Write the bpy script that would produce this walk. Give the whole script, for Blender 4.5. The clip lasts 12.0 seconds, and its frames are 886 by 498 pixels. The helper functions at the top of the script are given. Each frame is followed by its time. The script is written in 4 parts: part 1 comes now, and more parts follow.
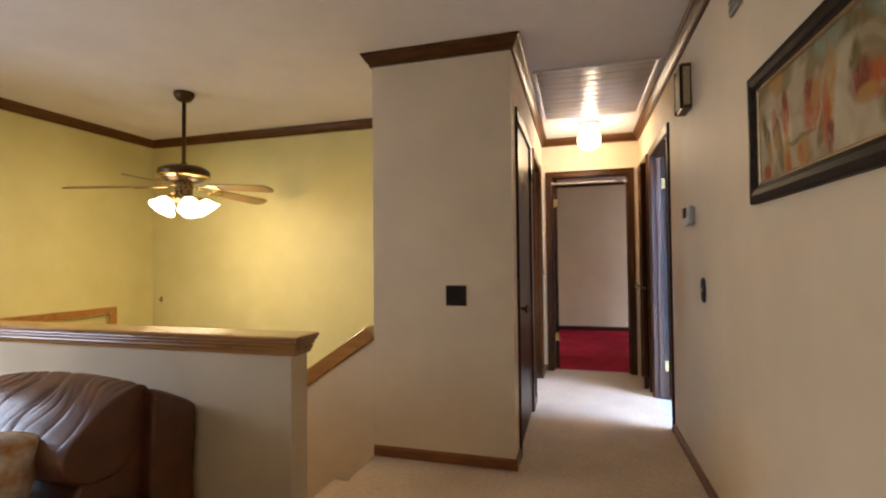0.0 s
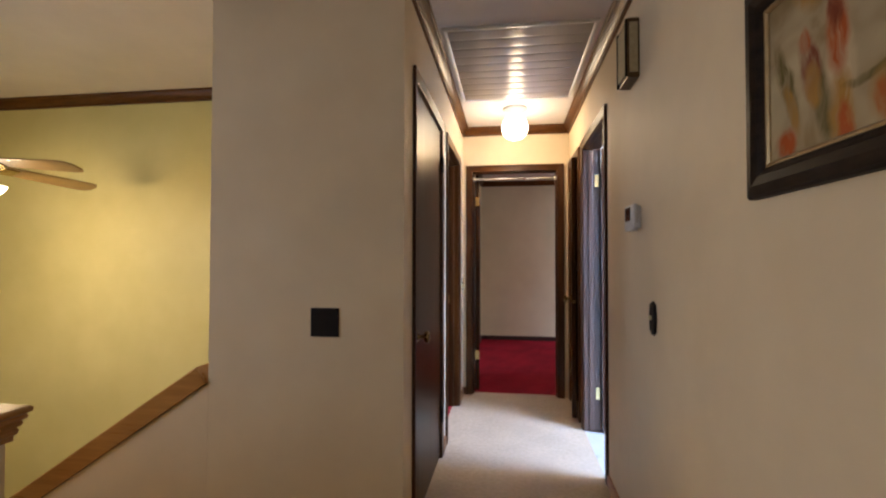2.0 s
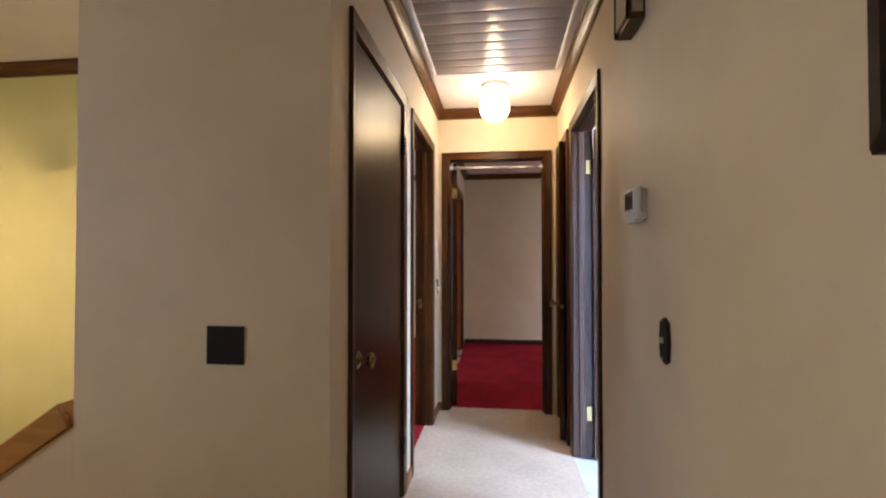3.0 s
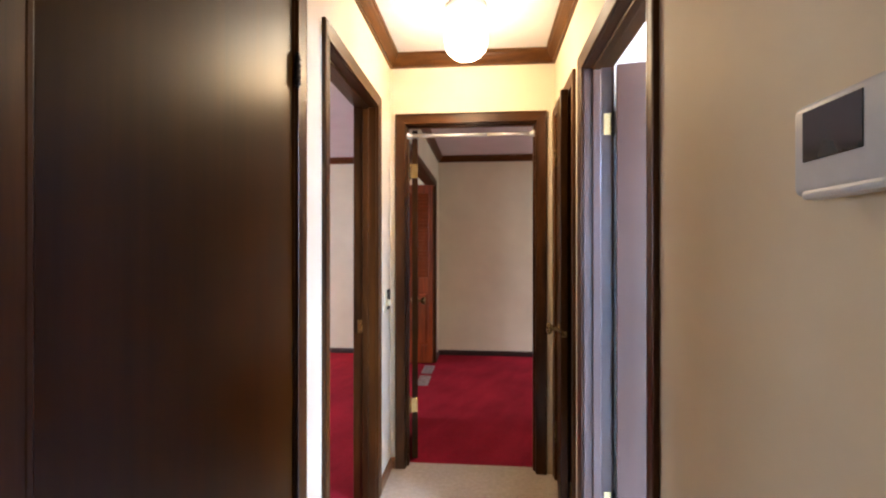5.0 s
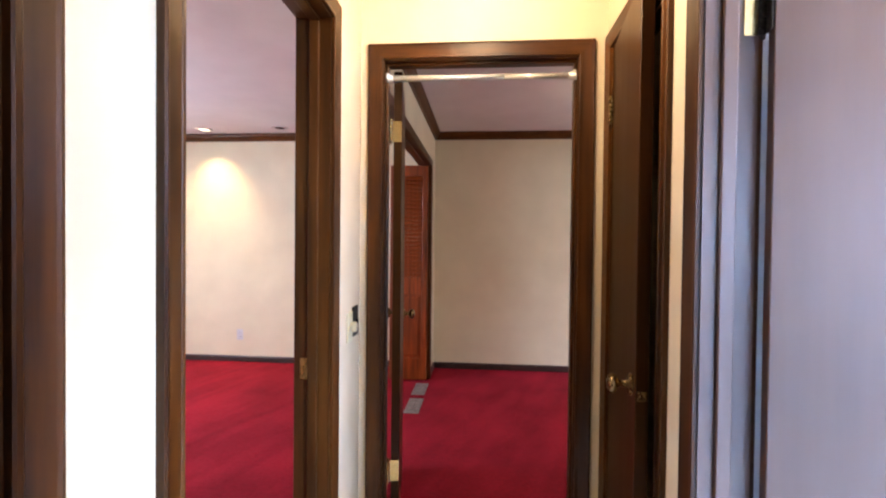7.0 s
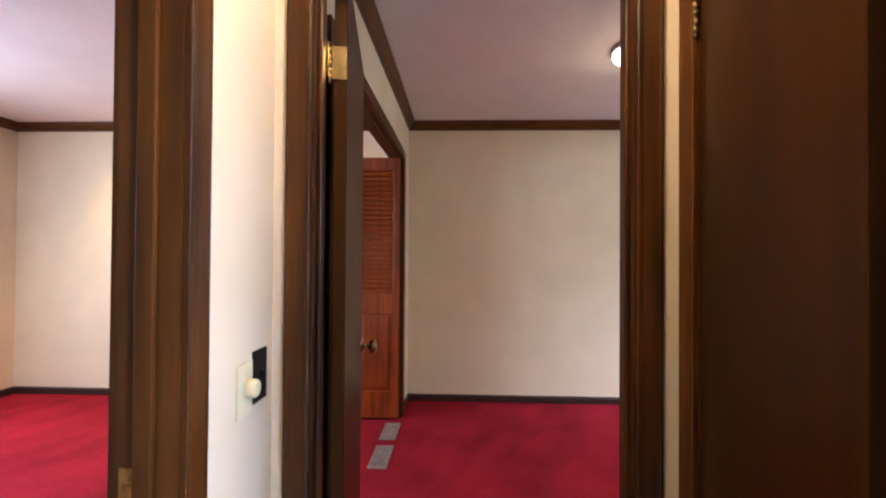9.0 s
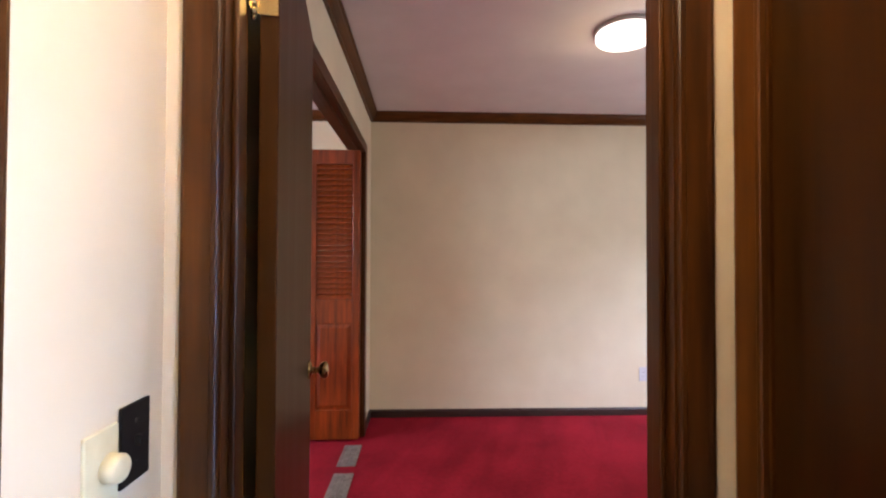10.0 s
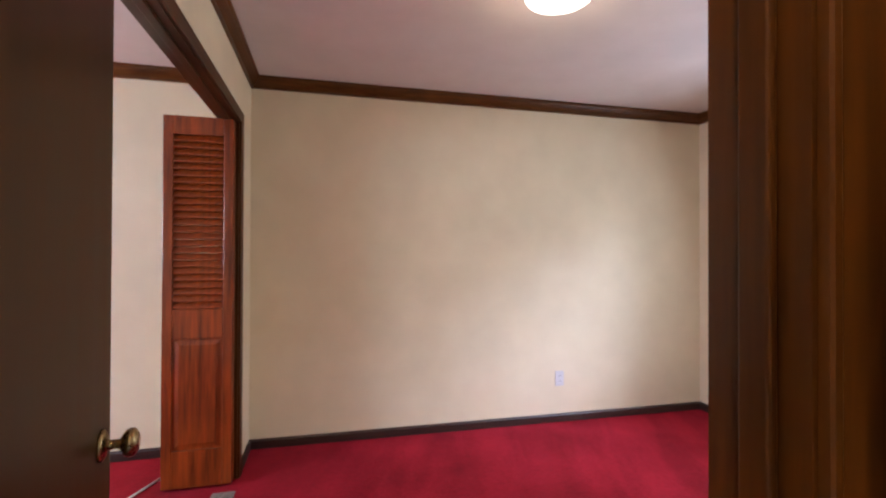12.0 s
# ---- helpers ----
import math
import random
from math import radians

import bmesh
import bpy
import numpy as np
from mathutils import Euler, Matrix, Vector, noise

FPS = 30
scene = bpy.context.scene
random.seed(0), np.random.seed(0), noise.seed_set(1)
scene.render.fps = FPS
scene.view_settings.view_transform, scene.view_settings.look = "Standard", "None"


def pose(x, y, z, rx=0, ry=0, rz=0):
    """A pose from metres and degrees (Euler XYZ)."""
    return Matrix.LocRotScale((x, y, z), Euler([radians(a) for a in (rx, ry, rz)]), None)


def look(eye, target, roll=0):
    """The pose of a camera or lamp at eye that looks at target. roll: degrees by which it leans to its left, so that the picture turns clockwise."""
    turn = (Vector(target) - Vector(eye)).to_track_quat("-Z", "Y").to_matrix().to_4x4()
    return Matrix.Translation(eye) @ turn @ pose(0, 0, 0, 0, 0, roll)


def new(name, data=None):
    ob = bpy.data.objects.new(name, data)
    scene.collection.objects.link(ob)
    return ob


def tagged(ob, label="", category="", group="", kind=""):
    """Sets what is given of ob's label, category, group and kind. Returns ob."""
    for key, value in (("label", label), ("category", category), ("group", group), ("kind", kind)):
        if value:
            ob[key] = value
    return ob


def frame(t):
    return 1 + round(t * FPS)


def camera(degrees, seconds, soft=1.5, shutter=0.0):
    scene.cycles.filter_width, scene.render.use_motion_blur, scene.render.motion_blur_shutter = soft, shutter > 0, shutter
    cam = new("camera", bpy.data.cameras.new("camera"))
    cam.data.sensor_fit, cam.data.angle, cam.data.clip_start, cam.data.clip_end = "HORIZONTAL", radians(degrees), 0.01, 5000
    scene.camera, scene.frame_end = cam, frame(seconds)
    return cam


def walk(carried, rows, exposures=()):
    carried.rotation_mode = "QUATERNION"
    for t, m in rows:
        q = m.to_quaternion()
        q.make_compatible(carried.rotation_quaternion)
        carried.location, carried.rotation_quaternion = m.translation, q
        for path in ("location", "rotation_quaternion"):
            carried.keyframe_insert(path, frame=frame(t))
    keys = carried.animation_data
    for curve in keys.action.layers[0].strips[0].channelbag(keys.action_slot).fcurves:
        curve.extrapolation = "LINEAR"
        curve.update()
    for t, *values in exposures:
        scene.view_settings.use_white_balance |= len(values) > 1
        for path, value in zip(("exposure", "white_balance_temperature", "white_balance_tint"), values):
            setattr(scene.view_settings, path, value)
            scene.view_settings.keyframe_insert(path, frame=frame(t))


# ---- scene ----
cam = camera(86.5, 12.0, soft=2.2)
PATH = [
    (0, (-0.123, -5.093, 1.174), (-0.671, -3.17, 1.221), -0.6),
    (0.5, (-0.094, -4.923, 1.2), (-0.557, -2.978, 1.245), -0.2),
    (1, (-0.064, -4.742, 1.216), (-0.456, -2.781, 1.266), 0.3),
    (1.5, (-0.063, -4.523, 1.223), (-0.387, -2.55, 1.274), 0.4),
    (2, (-0.049, -4.307, 1.226), (-0.326, -2.327, 1.272), 0.1),
    (2.5, (0.003, -4.051, 1.234), (-0.262, -2.069, 1.271), 0.0),
    (3, (0.039, -3.804, 1.237), (-0.204, -1.819, 1.273), 0.0),
    (5, (0.089, -2.741, 1.292), (-0.089, -0.749, 1.295), -0.0),
    (5.5, (0.073, -2.515, 1.288), (-0.083, -0.521, 1.282), -0.3),
    (6, (0.062, -2.272, 1.298), (-0.103, -0.279, 1.285), 0.1),
    (6.5, (0.056, -2.06, 1.307), (-0.132, -0.069, 1.287), 0.3),
    (7, (0.023, -1.84, 1.314), (-0.147, 0.153, 1.283), 0.6),
    (9, (-0.023, -1.093, 1.274), (-0.098, 0.905, 1.299), 0.4),
    (9.5, (-0.049, -0.927, 1.274), (-0.044, 1.073, 1.307), 0.6),
    (10, (-0.045, -0.77, 1.275), (0.032, 1.228, 1.311), 0.2),
    (10.5, (-0.005, -0.617, 1.278), (0.121, 1.378, 1.312), 0.2),
    (11, (0.017, -0.5, 1.281), (0.224, 1.489, 1.312), 0.2),
    (11.5, (0.019, -0.389, 1.284), (0.35, 1.583, 1.31), 0.2),
    (12, (0.008, -0.275, 1.288), (0.485, 1.667, 1.304), 0.2),
]
walk(cam, [(t, look(eye, at, roll)) for t, eye, at, roll in PATH],
     [(0, -0.36, 6750, 15), (2.5, -0.66, 6750, 15), (5, -0.08, 6750, 15), (6, 0.06, 6750, 15), (7, 0.1, 6750, 15), (9, 0.12, 6750, 15), (10.5, 0.26, 6750, 15), (11.5, 0.30, 6750, 15), (12, 0.26, 6750, 15)])

# ---- light ----
world = bpy.data.worlds.new("world")
scene.world = world
world.use_nodes = True
wt = world.node_tree
sky = wt.nodes.new("ShaderNodeTexSky")
sky.sky_type = "NISHITA"
sky.sun_disc = False
sky.sun_elevation = radians(40)
sky.sun_rotation = radians(120)
wt.links.new(sky.outputs[0], wt.nodes["Background"].inputs[0])
wt.nodes["Background"].inputs[1].default_value = 0.08


def area_lamp(name, eye, target, w, h, power, colour):
    data = bpy.data.lights.new(name, "AREA")
    data.shape, data.size, data.size_y, data.energy, data.color = "RECTANGLE", w, h, power, colour
    ob = new(name, data)
    ob.matrix_world = look(eye, target)
    return ob


def point_lamp(name, at, power, colour, radius):
    data = bpy.data.lights.new(name, "POINT")
    data.energy, data.color, data.shadow_soft_size = power, colour, radius
    ob = new(name, data)
    ob.location = at
    return ob


DAY = (0.69, 0.81, 1.0)
WARM = (1.0, 0.76, 0.47)
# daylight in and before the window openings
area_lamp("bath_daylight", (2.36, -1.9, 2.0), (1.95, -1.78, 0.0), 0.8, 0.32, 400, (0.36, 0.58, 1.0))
area_lamp("end_room_daylight", (7.6, -2.8, 5.4), (1.5, 3.0, 0.5), 3.6, 2.6, 860, (0.52, 0.65, 1.0))
area_lamp("end_room_sky", (2.98, 1.5, 1.55), (0.6, 1.5, 0.7), 1.1, 1.0, 26, DAY)
area_lamp("bedroom_daylight", (-4.02, 0.7, 1.55), (-1.5, 1.5, 0.2), 1.3, 1.0, 108, (0.64, 0.76, 1.0))
area_lamp("living_daylight", (-4.32, -4.36, 1.52), (-2.7, -4.1, 0.2), 1.2, 1.15, 60, (0.64, 0.78, 1.0))
# lamps of the place
point_lamp("hall_bulb", (0.0, -0.52, 2.14), 16, (1.0, 0.74, 0.43), 0.08)
for turn in (40, 112, 184, 256, 328):
    point_lamp("fan_bulb", (-2.922 + 0.165 * math.cos(radians(turn)), -2.27 + 0.165 * math.sin(radians(turn)), 1.552), 15.5, WARM, 0.03)
spot = bpy.data.lights.new("recessed_bulb", "SPOT")
spot.energy, spot.color, spot.spot_size, spot.spot_blend, spot.shadow_soft_size = 95, (1.0, 0.72, 0.42), radians(100), 0.9, 0.05
spot = new("recessed_bulb", spot)
spot.matrix_world = look((-2.84, 2.78, 2.42), (-2.84, 2.84, 0))
point_lamp("bath_bulb", (1.40, -1.40, 2.17), 40, (1.0, 0.72, 0.40), 0.06)
point_lamp("end_room_bulb", (0.97, 1.565, 2.31), 3.5, (1.0, 0.80, 0.50), 0.10)


# ---- materials ----
def nodes(name):
    m = bpy.data.materials.new(name)
    m.use_nodes = True
    return m, m.node_tree.nodes, m.node_tree.links, m.node_tree.nodes["Principled BSDF"]


def surf(name, c1, c2, scale, rough, bump=0.1, bump_scale=200.0, stretch=(1, 1, 1), metal=0.0, blotch=0.12, blotch_scale=1.5, coat=0.0, dist=0.002, rough_var=0.1, spec=0.5, slant_streaks=0.0):
    """A surface of two colours in a grain, with larger patches, uneven gloss and fine relief."""
    m, n, k, b = nodes(name)
    co = n.new("ShaderNodeTexCoord")
    mp = n.new("ShaderNodeMapping")
    mp.inputs["Scale"].default_value = stretch
    k.new(co.outputs["Object"], mp.inputs[0])
    g = n.new("ShaderNodeTexNoise")
    g.inputs["Scale"].default_value, g.inputs["Detail"].default_value, g.inputs["Roughness"].default_value = scale, 5, 0.6
    k.new(mp.outputs[0], g.inputs[0])
    r = n.new("ShaderNodeValToRGB")
    r.color_ramp.elements[0].position, r.color_ramp.elements[1].position = 0.32, 0.68
    r.color_ramp.elements[0].color, r.color_ramp.elements[1].color = (*c1, 1), (*c2, 1)
    k.new(g.outputs[0], r.inputs[0])
    p = n.new("ShaderNodeTexNoise")
    p.inputs["Scale"].default_value, p.inputs["Detail"].default_value = blotch_scale, 3
    k.new(co.outputs["Object"], p.inputs[0])
    pr = n.new("ShaderNodeMapRange")
    pr.inputs[1].default_value, pr.inputs[2].default_value = 0.3, 0.7
    pr.inputs[3].default_value, pr.inputs[4].default_value = 1 - blotch, 1 + blotch
    k.new(p.outputs[0], pr.inputs[0])
    patch = pr.outputs[0]
    if slant_streaks:
        # long slanting streaks, lighter and darker than the rest
        lay = n.new("ShaderNodeMapping")
        lay.vector_type = "TEXTURE"
        lay.inputs["Rotation"].default_value = (0, 0, radians(70))
        lay.inputs["Scale"].default_value = (1.3, 0.22, 1)
        k.new(co.outputs["Object"], lay.inputs[0])
        st = n.new("ShaderNodeTexNoise")
        st.inputs["Scale"].default_value, st.inputs["Detail"].default_value, st.inputs["Distortion"].default_value = 1.3, 2, 0.6
        k.new(lay.outputs[0], st.inputs[0])
        sr = n.new("ShaderNodeMapRange")
        sr.inputs[1].default_value, sr.inputs[2].default_value = 0.36, 0.64
        sr.inputs[3].default_value, sr.inputs[4].default_value = 1 - slant_streaks, 1 + slant_streaks
        k.new(st.outputs[0], sr.inputs[0])
        both = n.new("ShaderNodeMath")
        both.operation = "MULTIPLY"
        k.new(pr.outputs[0], both.inputs[0])
        k.new(sr.outputs[0], both.inputs[1])
        patch = both.outputs[0]
    mul = n.new("ShaderNodeVectorMath")
    mul.operation = "SCALE"
    k.new(r.outputs[0], mul.inputs[0])
    k.new(patch, mul.inputs["Scale"])
    k.new(mul.outputs[0], b.inputs["Base Color"])
    rr = n.new("ShaderNodeMapRange")
    rr.inputs[3].default_value, rr.inputs[4].default_value = max(rough - rough_var, 0.02), min(rough + rough_var, 1)
    k.new(g.outputs[0], rr.inputs[0])
    k.new(rr.outputs[0], b.inputs["Roughness"])
    b.inputs["Metallic"].default_value = metal
    b.inputs["Coat Weight"].default_value = coat
    b.inputs["Specular IOR Level"].default_value = spec
    if bump:
        f = n.new("ShaderNodeTexNoise")
        f.inputs["Scale"].default_value, f.inputs["Detail"].default_value = bump_scale, 3
        k.new(mp.outputs[0], f.inputs[0])
        bp = n.new("ShaderNodeBump")
        bp.inputs["Strength"].default_value, bp.inputs["Distance"].default_value = bump, dist
        k.new(f.outputs[0], bp.inputs["Height"])
        k.new(bp.outputs[0], b.inputs["Normal"])
    return m


def glow(name, colour, strength, base=(0.9, 0.88, 0.82)):
    m, n, k, b = nodes(name)
    b.inputs["Base Color"].default_value = (*base, 1)
    b.inputs["Roughness"].default_value = 0.25
    b.inputs["Emission Color"].default_value = (*colour, 1)
    b.inputs["Emission Strength"].default_value = strength
    return m


def glass(name):
    m, n, k, b = nodes(name)
    b.inputs["Roughness"].default_value = 0.02
    b.inputs["Transmission Weight"].default_value = 1
    b.inputs["IOR"].default_value = 1.1
    return m


PAINT = surf("cream_wall_paint", (0.68, 0.562, 0.392), (0.72, 0.602, 0.427), 3, 0.62, 0.12, 260, blotch=0.035, dist=0.001, rough_var=0.08, spec=0.3)
YELLOW = surf("yellow_wall_paint", (0.575, 0.53, 0.235), (0.615, 0.565, 0.265), 3, 0.55, 0.12, 260, blotch=0.035, dist=0.001, rough_var=0.08, spec=0.35)
ROOMPAINT = surf("warm_cream_room_paint", (0.685, 0.59, 0.40), (0.725, 0.63, 0.435), 3, 0.62, 0.12, 260, blotch=0.035, dist=0.001, rough_var=0.08, spec=0.3)
CEIL = surf("white_ceiling_paint", (0.70, 0.66, 0.64), (0.75, 0.71, 0.69), 4, 0.75, 0.25, 120, blotch=0.03, dist=0.002, spec=0.2)
BATHPAINT = surf("pale_blue_bath_paint", (0.62, 0.70, 0.76), (0.68, 0.75, 0.80), 3, 0.5, 0.08, 200, blotch=0.03, dist=0.001)
BEIGE = surf("beige_carpet_pile", (0.50, 0.40, 0.290), (0.60, 0.485, 0.362), 40, 0.95, 0.45, 330, blotch=0.10, blotch_scale=3.2, dist=0.006, spec=0.1)
RED = surf("red_carpet_pile", (0.255, 0.0095, 0.019), (0.335, 0.0130, 0.027), 40, 0.95, 0.45, 330, blotch=0.22, blotch_scale=2.0, slant_streaks=0.11, dist=0.006, spec=0.1)
STAIN_V = surf("dark_stained_wood_upright", (0.019, 0.0054, 0.0009), (0.094, 0.0300, 0.0040), 1.6, 0.36, 0.07, 9, (11, 11, 0.6), blotch=0.30, blotch_scale=2.5, dist=0.001, spec=0.28)
STAIN_H = surf("dark_stained_wood_level", (0.020, 0.0056, 0.0010), (0.092, 0.0295, 0.0040), 1.8, 0.36, 0.07, 9, (1.2, 1.2, 18), blotch=0.28, blotch_scale=2.5, dist=0.001, spec=0.28)
CROWN = surf("crown_stained_wood", (0.054, 0.0180, 0.0032), (0.120, 0.043, 0.0072), 4.0, 0.34, 0.12, 10, (1.5, 1.5, 14), blotch=0.16, blotch_scale=2.0, dist=0.001, spec=0.28)
LEAF = surf("dark_flush_door_veneer", (0.027, 0.0087, 0.0010), (0.046, 0.0146, 0.0017), 2.0, 0.34, 0.05, 8, (10, 10, 0.5), blotch=0.15, blotch_scale=1.6, dist=0.0008, rough_var=0.06, spec=0.13)
# dark door brown made paler: bath daylight put into the base colour
DAYLIT = surf("daylit_brown_veneer", (0.090, 0.046, 0.031), (0.112, 0.059, 0.040), 1.6, 0.30, 0.03, 8, (6, 6, 0.5), blotch=0.22, blotch_scale=1.6, dist=0.0006, rough_var=0.04, spec=0.5)
OAK = surf("honey_oak_level", (0.29, 0.122, 0.026), (0.41, 0.188, 0.044), 3.0, 0.30, 0.08, 9, (1.2, 12, 14), blotch=0.14, blotch_scale=2.5, coat=0.5, dist=0.001)
OAK_BASE = surf("oak_baseboard", (0.15, 0.047, 0.011), (0.24, 0.083, 0.020), 3.5, 0.4, 0.12, 9, (1.5, 1.5, 14), blotch=0.14, coat=0.2, dist=0.001)
DARK_BASE = surf("dark_baseboard", (0.020, 0.009, 0.007), (0.040, 0.018, 0.012), 3.5, 0.45, 0.1, 9, (1.5, 1.5, 14), dist=0.001)
CEDAR = surf("red_stained_pine", (0.085, 0.0135, 0.0020), (0.29, 0.053, 0.006), 3.0, 0.32, 0.15, 9, (12, 12, 0.8), blotch=0.2, blotch_scale=3, coat=0.35, dist=0.001)
BOARD = surf("glossy_grey_boards", (0.50, 0.475, 0.47), (0.57, 0.545, 0.54), 4, 0.34, 0.12, 14, (0.8, 8, 8), blotch=0.08, dist=0.002, rough_var=0.05)
BRASS = surf("aged_brass", (0.22, 0.15, 0.065), (0.33, 0.235, 0.11), 60, 0.28, 0.05, 300, metal=1.0, blotch=0.15, blotch_scale=30)
BRIGHT_BRASS = surf("bright_brass", (0.58, 0.42, 0.18), (0.72, 0.54, 0.26), 60, 0.22, 0.04, 300, metal=1.0, blotch=0.08, blotch_scale=30)
BRONZE = surf("dark_bronze", (0.075, 0.045, 0.022), (0.12, 0.075, 0.035), 40, 0.32, 0.05, 200, metal=0.9, blotch=0.15, blotch_scale=20)
BLACKIRON = surf("blackened_metal", (0.012, 0.010, 0.009), (0.022, 0.018, 0.015), 60, 0.38, 0.1, 200, metal=0.5)
CHROME = surf("brushed_chrome", (0.60, 0.58, 0.55), (0.70, 0.68, 0.65), 50, 0.42, 0.0, 200, metal=0.6, blotch=0.05, rough_var=0.04)
DARKPLATE = surf("dark_brown_plastic", (0.006, 0.004, 0.0035), (0.010, 0.007, 0.006), 30, 0.55, 0.03, 300, spec=0.2)
IVORY = surf("ivory_plastic", (0.66, 0.58, 0.36), (0.72, 0.64, 0.42), 30, 0.35, 0.02, 300, blotch=0.05)
WHITEPLAST = surf("white_plastic", (0.54, 0.53, 0.53), (0.60, 0.59, 0.58), 30, 0.38, 0.02, 300, blotch=0.04)
SCREEN = surf("dark_display", (0.015, 0.017, 0.016), (0.03, 0.032, 0.03), 12, 0.08, 0.0)
LEATHER = surf("brown_leather", (0.080, 0.020, 0.006), (0.145, 0.040, 0.012), 14, 0.38, 0.30, 160, blotch=0.2, blotch_scale=4, dist=0.0012, spec=1.0)
PILLOW = surf("printed_pillow_cloth", (0.42, 0.17, 0.04), (0.60, 0.57, 0.47), 17, 0.6, 0.4, 400, blotch=0.25, blotch_scale=9, dist=0.001, spec=0.2)
VENT = surf("worn_grey_metal", (0.28, 0.27, 0.24), (0.42, 0.40, 0.36), 50, 0.45, 0.1, 200, metal=0.6, blotch=0.2, blotch_scale=20)
FRAMEBLK = surf("black_brown_frame", (0.012, 0.008, 0.006), (0.028, 0.018, 0.012), 5, 0.48, 0.15, 30, (1, 4, 10), spec=0.07)
GOLD = surf("dull_gold_lip", (0.30, 0.20, 0.09), (0.42, 0.30, 0.15), 30, 0.4, 0.1, 200, metal=0.7)
TILE = surf("pale_bath_floor", (0.55, 0.56, 0.57), (0.64, 0.65, 0.66), 6, 0.3, 0.05, 60)
WHITEPAINT = surf("white_gloss_paint", (0.74, 0.74, 0.73), (0.80, 0.80, 0.79), 8, 0.35, 0.04, 100, blotch=0.03)
BLADE = surf("fan_blade_wood", (0.20, 0.12, 0.04), (0.30, 0.19, 0.065), 6, 0.4, 0.1, 30, blotch=0.15)
CLOTH = surf("grille_cloth", (0.34, 0.27, 0.15), (0.44, 0.36, 0.21), 60, 0.6, 0.3, 500)
DARKVOID = surf("dark_slot", (0.008, 0.008, 0.008), (0.014, 0.013, 0.012), 20, 0.7, 0.0)
LAMPGLASS = glow("lit_opal_glass", (1.0, 0.86, 0.62), 28)
BATHGLASS = glow("lit_bath_glass", (1.0, 0.80, 0.52), 28)
TULIP = glow("lit_tulip_glass", (1.0, 0.84, 0.58), 12)
DISC = glow("lit_white_diffuser", (1.0, 0.97, 0.92), 2.6)
RECESS = glow("lit_recessed_lens", (1.0, 0.80, 0.55), 5)
PANE = glass("window_glass")


